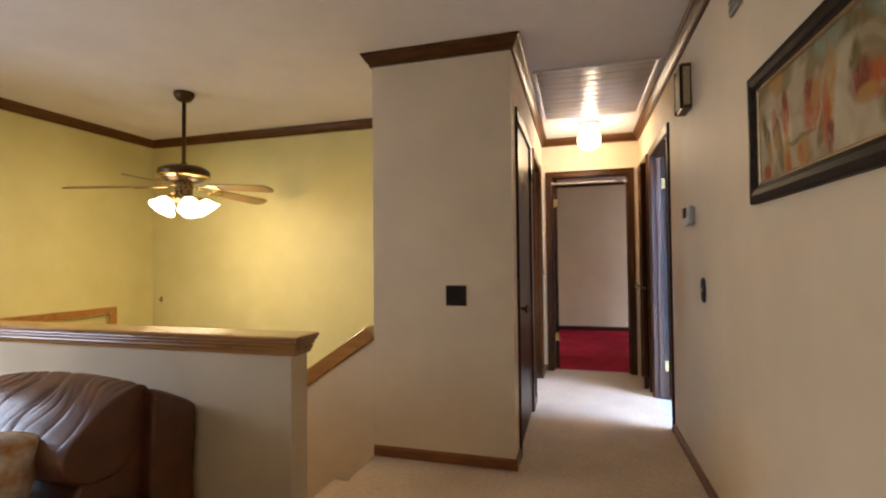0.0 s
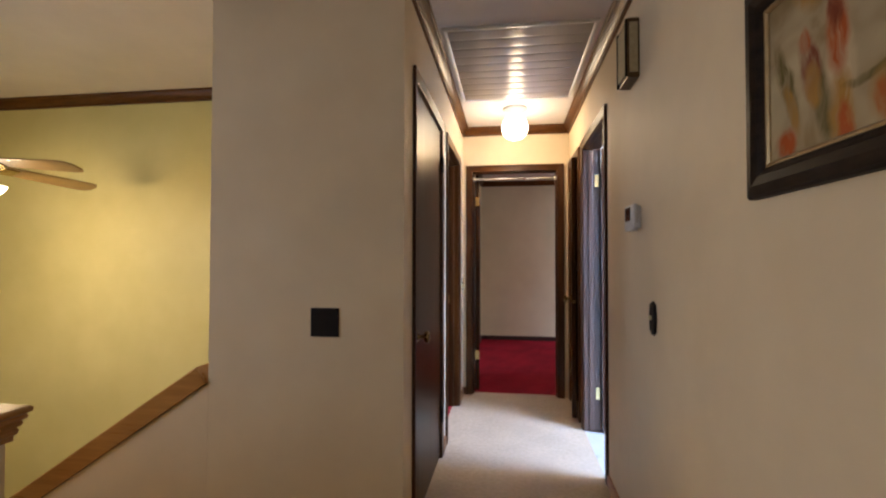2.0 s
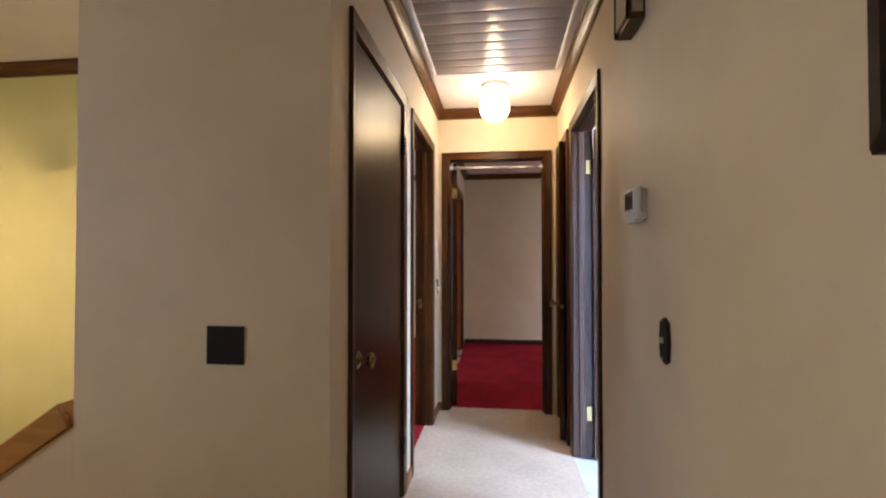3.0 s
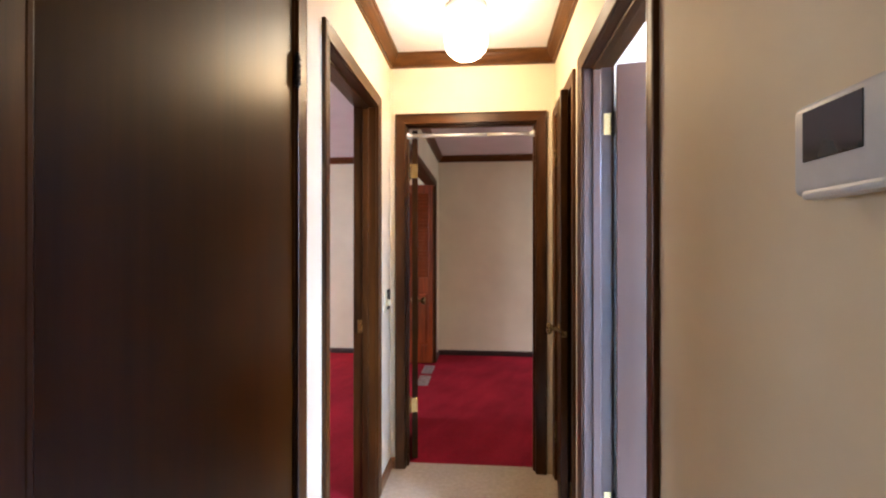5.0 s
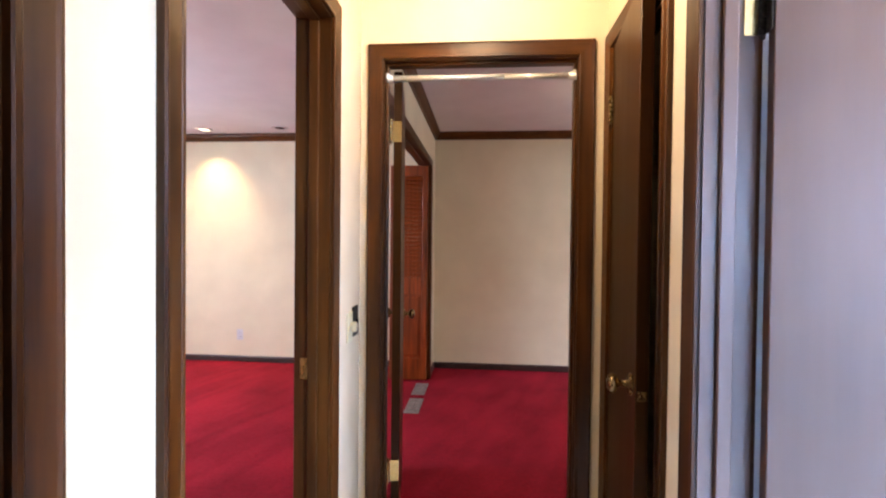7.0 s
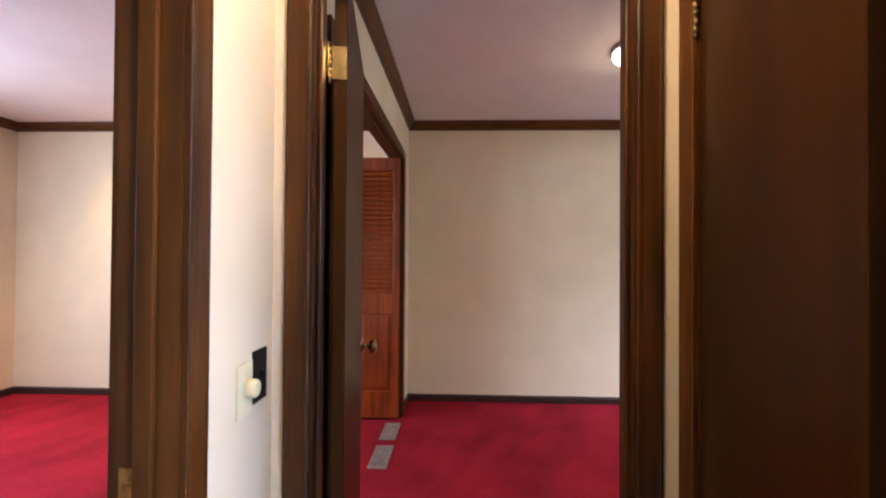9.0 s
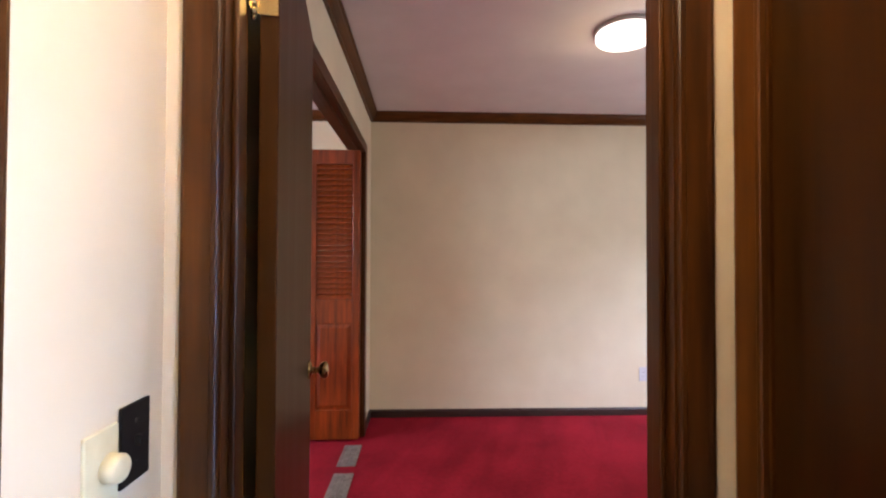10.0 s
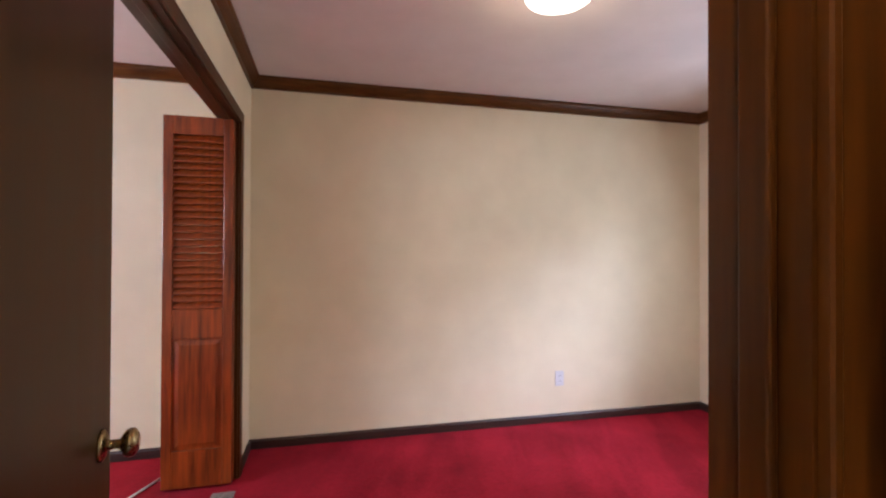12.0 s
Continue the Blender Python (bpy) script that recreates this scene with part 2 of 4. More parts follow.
def canvas_material():
    """Soft upright daubs of orange and ochre over a mottled cream ground."""
    m, n, k, b = nodes("painted_canvas")
    co = n.new("ShaderNodeTexCoord")
    g = n.new("ShaderNodeTexNoise")
    g.inputs["Scale"].default_value, g.inputs["Detail"].default_value, g.inputs["Distortion"].default_value = 4.5, 3, 1.0
    k.new(co.outputs["Object"], g.inputs[0])
    r = n.new("ShaderNodeValToRGB")
    e = r.color_ramp.elements
    e[0].position, e[0].color = 0.30, (0.15, 0.10, 0.040, 1)
    e[1].position, e[1].color = 0.66, (0.46, 0.38, 0.235, 1)
    for pos, c in ((0.40, (0.22, 0.155, 0.07, 1)), (0.50, (0.36, 0.285, 0.175, 1)), (0.80, (0.27, 0.18, 0.08, 1))):
        x = e.new(pos)
        x.color = c
    k.new(g.outputs[0], r.inputs[0])
    wob = n.new("ShaderNodeTexNoise")
    wob.inputs["Scale"].default_value, wob.inputs["Detail"].default_value = 14, 3
    k.new(co.outputs["Object"], wob.inputs[0])
    off = n.new("ShaderNodeVectorMath")
    off.operation = "MULTIPLY_ADD"
    off.inputs[1].default_value = (0.034, 0.034, 0.034)
    k.new(wob.outputs["Color"], off.inputs[0])
    k.new(co.outputs["Object"], off.inputs[2])
    last = r.outputs[0]
    brush = n.new("ShaderNodeMapping")
    brush.inputs["Scale"].default_value = (1, 2.6, 1)
    k.new(off.outputs[0], brush.inputs[0])
    strokes = n.new("ShaderNodeTexNoise")
    strokes.inputs["Scale"].default_value, strokes.inputs["Detail"].default_value, strokes.inputs["Distortion"].default_value = 11, 5, 1.5
    k.new(brush.outputs[0], strokes.inputs[0])
    dry = n.new("ShaderNodeMapRange")
    dry.inputs[1].default_value, dry.inputs[2].default_value, dry.inputs[3].default_value, dry.inputs[4].default_value = 0.32, 0.60, 0.42, 1.0
    k.new(strokes.outputs[0], dry.inputs[0])
    for y, z, w, h, lean, c in DAUBS:
        mp = n.new("ShaderNodeMapping")
        mp.vector_type = "TEXTURE"
        mp.inputs["Location"].default_value = (XR_WALL, y + 0.017, z + 0.017)
        mp.inputs["Rotation"].default_value = (radians(lean), 0, 0)
        mp.inputs["Scale"].default_value = (1.0, w, h)
        k.new(off.outputs[0], mp.inputs[0])
        gr = n.new("ShaderNodeTexGradient")
        gr.gradient_type = "SPHERICAL"
        k.new(mp.outputs[0], gr.inputs[0])
        mr = n.new("ShaderNodeMapRange")
        mr.inputs[1].default_value, mr.inputs[2].default_value, mr.inputs[4].default_value = 0.05, 0.46, 1.0
        k.new(gr.outputs["Fac"], mr.inputs[0])
        rag = n.new("ShaderNodeMath")
        rag.operation = "MULTIPLY"
        k.new(mr.outputs[0], rag.inputs[0])
        k.new(dry.outputs[0], rag.inputs[1])
        mx = n.new("ShaderNodeMix")
        mx.data_type = "RGBA"
        mx.inputs["B"].default_value = (*c, 1)
        k.new(rag.outputs[0], mx.inputs["Factor"])
        k.new(last, mx.inputs["A"])
        last = mx.outputs["Result"]
    k.new(last, b.inputs["Base Color"])
    b.inputs["Roughness"].default_value = 0.6
    b.inputs["Specular IOR Level"].default_value = 0.15
    f = n.new("ShaderNodeTexNoise")
    f.inputs["Scale"].default_value = 180
    k.new(co.outputs["Object"], f.inputs[0])
    bp = n.new("ShaderNodeBump")
    bp.inputs["Strength"].default_value, bp.inputs["Distance"].default_value = 0.3, 0.001
    k.new(f.outputs[0], bp.inputs["Height"])
    k.new(bp.outputs[0], b.inputs["Normal"])
    return m


XR_WALL = 0.485
TEAL, PALE = (0.22, 0.25, 0.17), (0.52, 0.40, 0.25)
RUST, OCHRE, OLIVE, DEEP = (0.38, 0.080, 0.015), (0.36, 0.19, 0.040), (0.12, 0.092, 0.028), (0.17, 0.032, 0.012)
# upright daubs: place on the canvas, half width, half height, lean, colour
DAUBS = [(-3.40, 1.715, 0.07, 0.055, 35, OCHRE), (-3.80, 1.72, 0.30, 0.05, 2, OLIVE), (-4.00, 1.70, 0.14, 0.06, 10, TEAL), (-3.72, 1.72, 0.10, 0.06, 0, TEAL),
         (-3.322, 1.56, 0.028, 0.125, -20, OLIVE), (-3.318, 1.445, 0.042, 0.040, 0, RUST), (-3.335, 1.51, 0.020, 0.07, -22, OCHRE),
         (-3.425, 1.50, 0.030, 0.095, -16, OLIVE), (-3.390, 1.575, 0.036, 0.075, -10, DEEP), (-3.378, 1.625, 0.022, 0.032, 0, RUST), (-3.400, 1.535, 0.026, 0.05, -14, OCHRE),
         (-3.468, 1.545, 0.044, 0.10, 0, PALE), (-3.470, 1.470, 0.036, 0.085, -4, OCHRE), (-3.478, 1.445, 0.024, 0.05, -6, RUST), (-3.464, 1.60, 0.036, 0.085, 0, RUST), (-3.462, 1.640, 0.025, 0.045, 0, DEEP),
         (-3.56, 1.507, 0.105, 0.011, -3, OLIVE), (-3.575, 1.465, 0.055, 0.060, 10, OCHRE), (-3.555, 1.462, 0.020, 0.035, 0, RUST),
         (-3.685, 1.515, 0.030, 0.085, 24, OLIVE), (-3.632, 1.575, 0.062, 0.088, 14, RUST), (-3.612, 1.622, 0.040, 0.038, 20, DEEP), (-3.650, 1.600, 0.030, 0.060, 12, OCHRE),
         (-3.72, 1.60, 0.040, 0.13, 4, OCHRE), (-3.70, 1.53, 0.03, 0.10, 4, RUST), (-3.72, 1.47, 0.025, 0.06, 0, DEEP),
         (-3.90, 1.545, 0.095, 0.055, 20, RUST), (-3.85, 1.565, 0.055, 0.065, 12, DEEP), (-3.830, 1.625, 0.028, 0.050, 6, OLIVE), (-3.87, 1.525, 0.05, 0.03, 0, OCHRE),
         (-4.04, 1.56, 0.05, 0.13, -6, RUST), (-3.97, 1.47, 0.08, 0.05, 30, OLIVE)]
CANVAS = canvas_material()


# ---- building helpers ----
BASE = {}


def thing(name, at, label="", category="", group="", kind=""):
    ob = new(name)
    ob.empty_display_size = 0.1
    ob.location = at
    BASE[ob.name] = Vector(at)
    return tagged(ob, label, category, group, kind)


def part(name, bm, material, parent=None, label=""):
    me = bpy.data.meshes.new(name)
    bmesh.ops.recalc_face_normals(bm, faces=bm.faces)
    bm.to_mesh(me)
    bm.free()
    me.materials.append(material)
    ob = new(name, me)
    if parent:
        ob.parent = parent
        ob.matrix_parent_inverse = Matrix.Translation(-BASE.get(parent.name, Vector()))
    return tagged(ob, label)


def twin(name, ob, shift, parent=None):
    """Another piece on the same mesh, moved by shift (a vector or a matrix)."""
    two = new(name, ob.data)
    two.parent = ob.parent if parent is None else parent
    two.matrix_parent_inverse = Matrix.Translation(-BASE.get(two.parent.name, Vector())) if two.parent else Matrix()
    two.matrix_basis = shift if isinstance(shift, Matrix) else Matrix.Translation(shift)
    return two


def box(bm, x0, x1, y0, y1, z0, z1, bevel=0.0, seg=2, turn=None):
    made = bmesh.ops.create_cube(bm, size=1, matrix=Matrix.Translation(((x0 + x1) / 2, (y0 + y1) / 2, (z0 + z1) / 2)) @ Matrix.Diagonal((x1 - x0, y1 - y0, z1 - z0, 1)))
    verts = made["verts"]
    if bevel:
        edges = list({e for v in verts for e in v.link_edges})
        out = bmesh.ops.bevel(bm, geom=edges, offset=bevel, segments=seg, profile=0.5, affect="EDGES")
        verts = list({v for f in out["faces"] for v in f.verts} | {v for v in verts if v.is_valid})
    if turn is not None:
        bmesh.ops.transform(bm, matrix=turn, verts=verts)
    return bm


def one_box(*a, **k):
    return box(bmesh.new(), *a, **k)


def lathe(bm, profile, m=None, seg=24):
    """Turns (radius, height) pairs round the local z axis, then places them by m."""
    m = m or Matrix()
    rings = []
    for r, z in profile:
        if r < 1e-5:
            rings.append([bm.verts.new(m @ Vector((0, 0, z)))])
        else:
            rings.append([bm.verts.new(m @ Vector((r * math.cos(2 * math.pi * i / seg), r * math.sin(2 * math.pi * i / seg), z))) for i in range(seg)])
    for a, b in zip(rings, rings[1:]):
        for i in range(seg):
            j = (i + 1) % seg
            if len(a) == 1 and len(b) > 1:
                bm.faces.new((a[0], b[i], b[j]))
            elif len(b) == 1 and len(a) > 1:
                bm.faces.new((a[i], a[j], b[0]))
            elif len(a) > 1:
                bm.faces.new((a[i], a[j], b[j], b[i]))
    for f in bm.faces:
        f.smooth = True
    return bm


def tube(bm, a, b, r, seg=12):
    a, b = Vector(a), Vector(b)
    d = b - a
    m = Matrix.Translation(a) @ d.to_track_quat("Z", "Y").to_matrix().to_4x4()
    return lathe(bm, [(0, 0), (r, 0), (r, d.length), (0, d.length)], m, seg)


def mitre(path, normal, closed):
    """The mitred side direction at each point of a path."""
    n = Vector(normal)
    pts = [Vector(p) for p in path]
    out = []
    for i, p in enumerate(pts):
        before = (p - pts[i - 1]).normalized() if i or closed else None
        after = (pts[(i + 1) % len(pts)] - p).normalized() if i < len(pts) - 1 or closed else None
        s = [t.cross(n) for t in (before, after) if t is not None]
        if len(s) == 2:
            v = s[0] + s[1]
            out.append(v * (2 / v.length_squared) if v.length_squared > 1e-6 else s[0])
        else:
            out.append(s[0])
    return pts, out, n


def sweep(path, profile, normal, closed=False, pieces=False):
    """A moulding of that profile (sideways, along the normal) along a path, with mitred corners; pieces: one bmesh a stretch."""
    pts, side, n = mitre(path, normal, closed)
    rings = [[p + s * a + n * b for a, b in profile] for p, s in zip(pts, side)]
    pairs = [(i, (i + 1) % len(pts)) for i in range(len(pts) if closed else len(pts) - 1)]
    made = []
    bm = None
    for i, j in pairs:
        if bm is None or pieces:
            bm = bmesh.new()
            made.append(bm)
        a, b = [bm.verts.new(v) for v in rings[i]], [bm.verts.new(v) for v in rings[j]]
        for q in range(len(profile)):
            w = (q + 1) % len(profile)
            bm.faces.new((a[q], a[w], b[w], b[q]))
        if pieces or not closed:
            bm.faces.new(a)
            bm.faces.new(b[::-1])
    return made if pieces else made[0]


def pad(size, m, power=4.0, nu=40, nv=24, shape=None):
    """A rounded, padded block: a superellipsoid of that half size; shape(p) may push its points about."""
    bm = bmesh.new()
    e = 2 / power

    def c(v, w):
        return math.copysign(abs(v) ** w, v)
    rings = []
    for j in range(nv + 1):
        ph = -math.pi / 2 + math.pi * j / nv
        ring = []
        for i in range(nu):
            th = 2 * math.pi * i / nu
            p = Vector((c(math.cos(ph), e) * c(math.cos(th), e), c(math.cos(ph), e) * c(math.sin(th), e), c(math.sin(ph), e)))
            p = Vector((p.x * size[0], p.y * size[1], p.z * size[2]))
            if shape:
                p = shape(p)
            ring.append(bm.verts.new(m @ p))
        rings.append(ring)
    for a, b in zip(rings, rings[1:]):
        for i in range(nu):
            w = (i + 1) % nu
            bm.faces.new((a[i], a[w], b[w], b[i]))
    bmesh.ops.remove_doubles(bm, verts=bm.verts, dist=1e-5)
    for f in bm.faces:
        f.smooth = True
    return bm


def wall(name, axis, face, back, a0, a1, z0, z1, openings=(), material=None):
    """A wall along x or y between its two faces, with openings (from, to, bottom, top) through it."""
    bm = bmesh.new()

    def put(s, e, lo, hi):
        if e - s > 1e-4 and hi - lo > 1e-4:
            x = (min(face, back), max(face, back), s, e) if axis == "y" else (s, e, min(face, back), max(face, back))
            box(bm, *x, lo, hi)
    at = a0
    for s, e, lo, hi in sorted(openings):
        put(at, s, z0, z1)
        put(s, e, z0, lo)
        put(s, e, hi, z1)
        at = e
    put(at, a1, z0, z1)
    bmesh.ops.remove_doubles(bm, verts=bm.verts, dist=1e-4)
    return tagged(part(name, bm, material or PAINT), kind="structure")


# ---- the large structure ----
H = 2.44
XL, XR = -0.470, 0.489        # hall walls
STUB_Y, STUB_X = -2.440, -1.322
END_Y, ROOM_Y = 0.015, 0.115  # two faces of the wall at the hall's end
FAR_Y = 3.025
PART_X = -0.483               # end room's wall towards the bedroom
OPEN_H = 2.03

wall("wall_hall_west", "y", XL, XL - 0.11, STUB_Y + 0.11, END_Y, -0.25, H, ((-2.226, -1.381, -0.25, OPEN_H + 0.018), (-1.124, -0.336, -0.25, OPEN_H + 0.018)))
wall("wall_stair_end", "x", STUB_Y, STUB_Y + 0.11, STUB_X, XL, -2.6, H)
wall("wall_closet_side", "y", STUB_X, STUB_X + 0.11, STUB_Y + 0.11, -1.22, -2.6, H)
wall("wall_stair_north", "x", -1.22, -1.165, -4.46, XL - 0.11, -2.6, H, material=YELLOW)
wall("wall_bedroom_south", "x", -1.165, -1.11, -4.46, XL - 0.11, -0.25, H)
wall("wall_entry", "y", -4.35, -4.46, -6.3, -1.22, -2.6, H, ((-5.12, -3.60, 0.80, 2.2), (-2.60, -1.70, -1.20, 0.70)), YELLOW)
wall("wall_bedroom_west", "y", -4.05, -4.16, -1.11, FAR_Y, -0.25, H, ((0.0, 1.4, 0.95, 2.1),))
wall("wall_north", "x", FAR_Y, FAR_Y + 0.11, -4.16, 3.13, -0.25, H, material=ROOMPAINT)
wall("wall_partition", "y", PART_X, PART_X - 0.10, ROOM_Y, FAR_Y, -0.25, H, ((0.532, 2.628, -0.25, OPEN_H + 0.018),), ROOMPAINT)
wall("wall_hall_end", "x", END_Y, ROOM_Y, -0.583, 3.13, -0.25, H, ((-0.394, 0.397, -0.25, OPEN_H + 0.018),))
wall("wall_hall_east", "y", XR, XR + 0.11, -6.3, END_Y, -0.25, H, ((-1.573, -0.767, -0.25, OPEN_H + 0.018), (-0.573, -0.042, -0.25, OPEN_H + 0.018)))
wall("wall_end_room_east", "y", 3.02, 3.13, ROOM_Y, FAR_Y, -0.25, H, ((0.9, 2.1, 0.95, 2.1),))
wall("wall_living_south", "x", -6.3, -6.41, -4.46, 0.60, -0.25, H)
wall("wall_bath_north", "x", -0.66, -0.60, 0.60, 2.40, -0.25, H, material=BATHPAINT)
wall("wall_bath_south", "x", -2.70, -2.81, 0.60, 2.40, -0.25, H, material=BATHPAINT)
wall("wall_bath_east", "y", 2.40, 2.51, -2.81, -0.60, -0.25, H, ((-2.35, -1.45, 1.5, 2.35),), BATHPAINT)
wall("wall_linen_closet", "y", 1.10, 1.16, -0.60, END_Y, -0.25, H)

bm = bmesh.new()
box(bm, -4.35, STUB_X, -6.3, -3.346, -0.25, 0)
box(bm, STUB_X, XR, -6.3, STUB_Y, -0.25, 0)
bmesh.ops.remove_doubles(bm, verts=bm.verts, dist=1e-4)
tagged(part("floor_living", bm, BEIGE), "beige cut-pile carpet in the living room", kind="structure")
tagged(part("floor_hall", one_box(-0.52, XR, STUB_Y, 0.095, -0.25, 0), BEIGE), "beige cut-pile carpet along the hall", kind="structure")
tagged(part("floor_linen_closet", one_box(XR, 1.10, -0.60, END_Y, -0.25, 0), BEIGE), kind="structure")
tagged(part("floor_closet", one_box(-1.202, -0.52, STUB_Y + 0.11, -1.22, -0.25, 0), BEIGE), kind="structure")
bm = bmesh.new()
box(bm, -4.05, 3.02, 0.095, FAR_Y, -0.25, 0)
box(bm, -4.05, -0.52, -1.11, 0.095, -0.25, 0)
tagged(part("floor_bedrooms", bm, RED), "deep red cut-pile carpet with flattened patches", kind="structure")
tagged(part("floor_bath", one_box(XR, 2.40, -2.70, -0.66, -0.25, -0.004), TILE), kind="structure")
bm = bmesh.new()
box(bm, -4.35, -3.2, -3.346, -1.22, -1.45, -1.20)
box(bm, -3.2, -2.84, -3.346, STUB_Y, -1.45, -1.20)
box(bm, -3.2, STUB_X, STUB_Y + 0.11, -1.22, -2.6, -2.45)
tagged(part("floor_entry", bm, BEIGE), kind="structure")
bm = bmesh.new()
box(bm, -4.46, XL - 0.05, -6.41, 3.13, H, H + 0.12)
box(bm, XL - 0.05, 3.13, -6.41, 3.13, H, H + 0.12)
tagged(part("ceiling", bm, CEIL), "flat off-white textured ceiling", kind="structure")
tagged(part("wall_linen_top", one_box(0.60, 1.10, -0.60, END_Y, 2.2, 2.25), PAINT), kind="structure")

CROWN_P = [(0, 0), (0.056, 0), (0.056, -0.012), (0.047, -0.017), (0.043, -0.028), (0.030, -0.046), (0.020, -0.056), (0.014, -0.060), (0.014, -0.075), (0, -0.075)]


def crown(name, path, label):
    return tagged(part(name, sweep([(x, y, H - 0.001) for x, y in path], CROWN_P, (0, 0, 1), True), CROWN), label, kind="structure")


crown("trim_crown_hall", [(-4.35, -6.3), (-4.35, -1.22), (STUB_X, -1.22), (STUB_X, STUB_Y), (XL, STUB_Y), (XL, END_Y), (XR, END_Y), (XR, -6.3)], "stained wooden crown moulding round hall and living room")
crown("trim_crown_end_room", [(PART_X, ROOM_Y), (PART_X, FAR_Y), (3.02, FAR_Y), (3.02, ROOM_Y)], "stained wooden crown moulding round the end room")
crown("trim_crown_bedroom", [(-4.05, -1.11), (-4.05, FAR_Y), (-0.583, FAR_Y), (-0.583, -1.11)], "stained wooden crown moulding round the bedroom")

BASE_P = [(0, 0), (0.012, 0), (0.012, 0.048), (0.007, 0.058), (0, 0.062)]


def baseboard(path, material):
    tagged(part("baseboard", sweep([(x, y, 0.0) for x, y in path], BASE_P, (0, 0, 1)), material), kind="structure")


baseboard([(STUB_X, STUB_Y), (XL, STUB_Y), (XL, -2.270)], OAK_BASE)
baseboard([(XL, -1.335), (XL, -1.170)], OAK_BASE)
baseboard([(XL, -0.290), (XL, END_Y), (-0.440, END_Y)], OAK_BASE)
baseboard([(XR, -1.619), (XR, -6.3)], OAK_BASE)
baseboard([(XR, -0.721), (XR, -0.617)], OAK_BASE)
baseboard([(PART_X, 2.674), (PART_X, FAR_Y), (3.02, FAR_Y), (3.02, ROOM_Y), (0.46, ROOM_Y)], DARK_BASE)
baseboard([(-4.05, -1.11), (-4.05, FAR_Y), (-0.583, FAR_Y), (-0.583, 2.674)], DARK_BASE)

# ---- doors: casing, jamb, stop, leaf, hinges, knobs ----
CASE_P = [(0, 0), (0, 0.0095), (0.003, 0.0115), (0.010, 0.0115), (0.012, 0.0105), (0.046, 0.0145), (0.052, 0.0160), (0.058, 0.0140), (0.058, 0)]
KNOB_P = [(0, 0), (0.031, 0), (0.031, 0.004), (0.024, 0.008), (0.012, 0.011), (0.0095, 0.016), (0.0095, 0.030), (0.013, 0.034), (0.024, 0.040), (0.0285, 0.048), (0.027, 0.057), (0.018, 0.063), (0, 0.065)]


def frame_of_door(door, axis, face, back, a0, a1, top=OPEN_H, stop_at=0.5, both=True, upright=STAIN_V):
    """Casing on the wall's faces, jambs through it and stops, for an opening a0 to a1 along that axis."""
    out = 1 if face > back else -1

    def p(a, z, f):
        return (f, a, z) if axis == "y" else (a, f, z)
    for f, s in ((face, out), (back, -out)) if both else ((face, out),):
        n = Vector(((s, 0, 0) if axis == "y" else (0, s, 0)))
        path = [p(a0 - 0.004, 0.0, f), p(a0 - 0.004, top + 0.004, f), p(a1 + 0.004, top + 0.004, f), p(a1 + 0.004, 0.0, f)]
        test = (Vector(path[1]) - Vector(path[0])).cross(n)
        away = Vector(p(a0 - 1, 0, f)) - Vector(p(a0, 0, f))
        if test.dot(away) < 0:
            path = path[::-1]
        for piece, mat in zip(sweep(path, CASE_P, n, pieces=True), (STAIN_V, STAIN_H, STAIN_V)):
            part("casing", piece, mat, door)
    lo, hi = sorted((face, back))
    mid = lo + (hi - lo) * stop_at

    def q(b0, b1, f0, f1, z0, z1, bevel=0.0):
        return one_box(f0, f1, b0, b1, z0, z1, bevel) if axis == "y" else one_box(b0, b1, f0, f1, z0, z1, bevel)
    part("jamb", q(a0 - 0.018, a0, lo + 0.001, hi - 0.001, 0, top), upright, door)
    part("jamb", q(a1, a1 + 0.018, lo + 0.001, hi - 0.001, 0, top), upright, door)
    part("head_jamb", q(a0 - 0.018, a1 + 0.018, lo + 0.001, hi - 0.001, top, top + 0.018), STAIN_H, door)
    part("stop", q(a0, a0 + 0.011, mid - 0.016, mid + 0.016, 0, top - 0.011, 0.003), upright, door)
    part("stop", q(a1 - 0.011, a1, mid - 0.016, mid + 0.016, 0, top - 0.011, 0.003), upright, door)
    part("head_stop", q(a0, a1, mid - 0.016, mid + 0.016, top - 0.011, top, 0.003), STAIN_H, door)


def hinge(parent, at, turn=0.0, material=BRIGHT_BRASS, wing=0.034, r=0.006):
    m = Matrix.Translation(at) @ Matrix.Rotation(radians(turn), 4, "Z")
    bm = bmesh.new()
    for k in range(5):
        lathe(bm, [(0, -0.044 + k * 0.0178), (r, -0.044 + k * 0.0178), (r, -0.027 + k * 0.0178), (0, -0.027 + k * 0.0178)], m, 10)
    lathe(bm, [(0, 0.045), (0.0045, 0.045), (0.006, 0.049), (0.003, 0.054), (0, 0.055)], m, 10)
    lathe(bm, [(0, -0.055), (0.003, -0.054), (0.006, -0.049), (0.0045, -0.045), (0, -0.045)], m, 10)
    h = part("hinge", bm, material, parent, "small metal butt hinge")
    bm = bmesh.new()
    box(bm, 0.0, wing, -0.0012, 0.0012, -0.044, 0.044, 0.0006, 1, m)
    part("hinge_plate", bm, material, h)
    return h


def knob(parent, at, direction, material=BRASS):
    m = Matrix.Translation(at) @ Vector(direction).to_track_quat("Z", "Y").to_matrix().to_4x4()
    return part("knob", lathe(bmesh.new(), KNOB_P, m, 28), material, parent, "round brass knob on a rose")


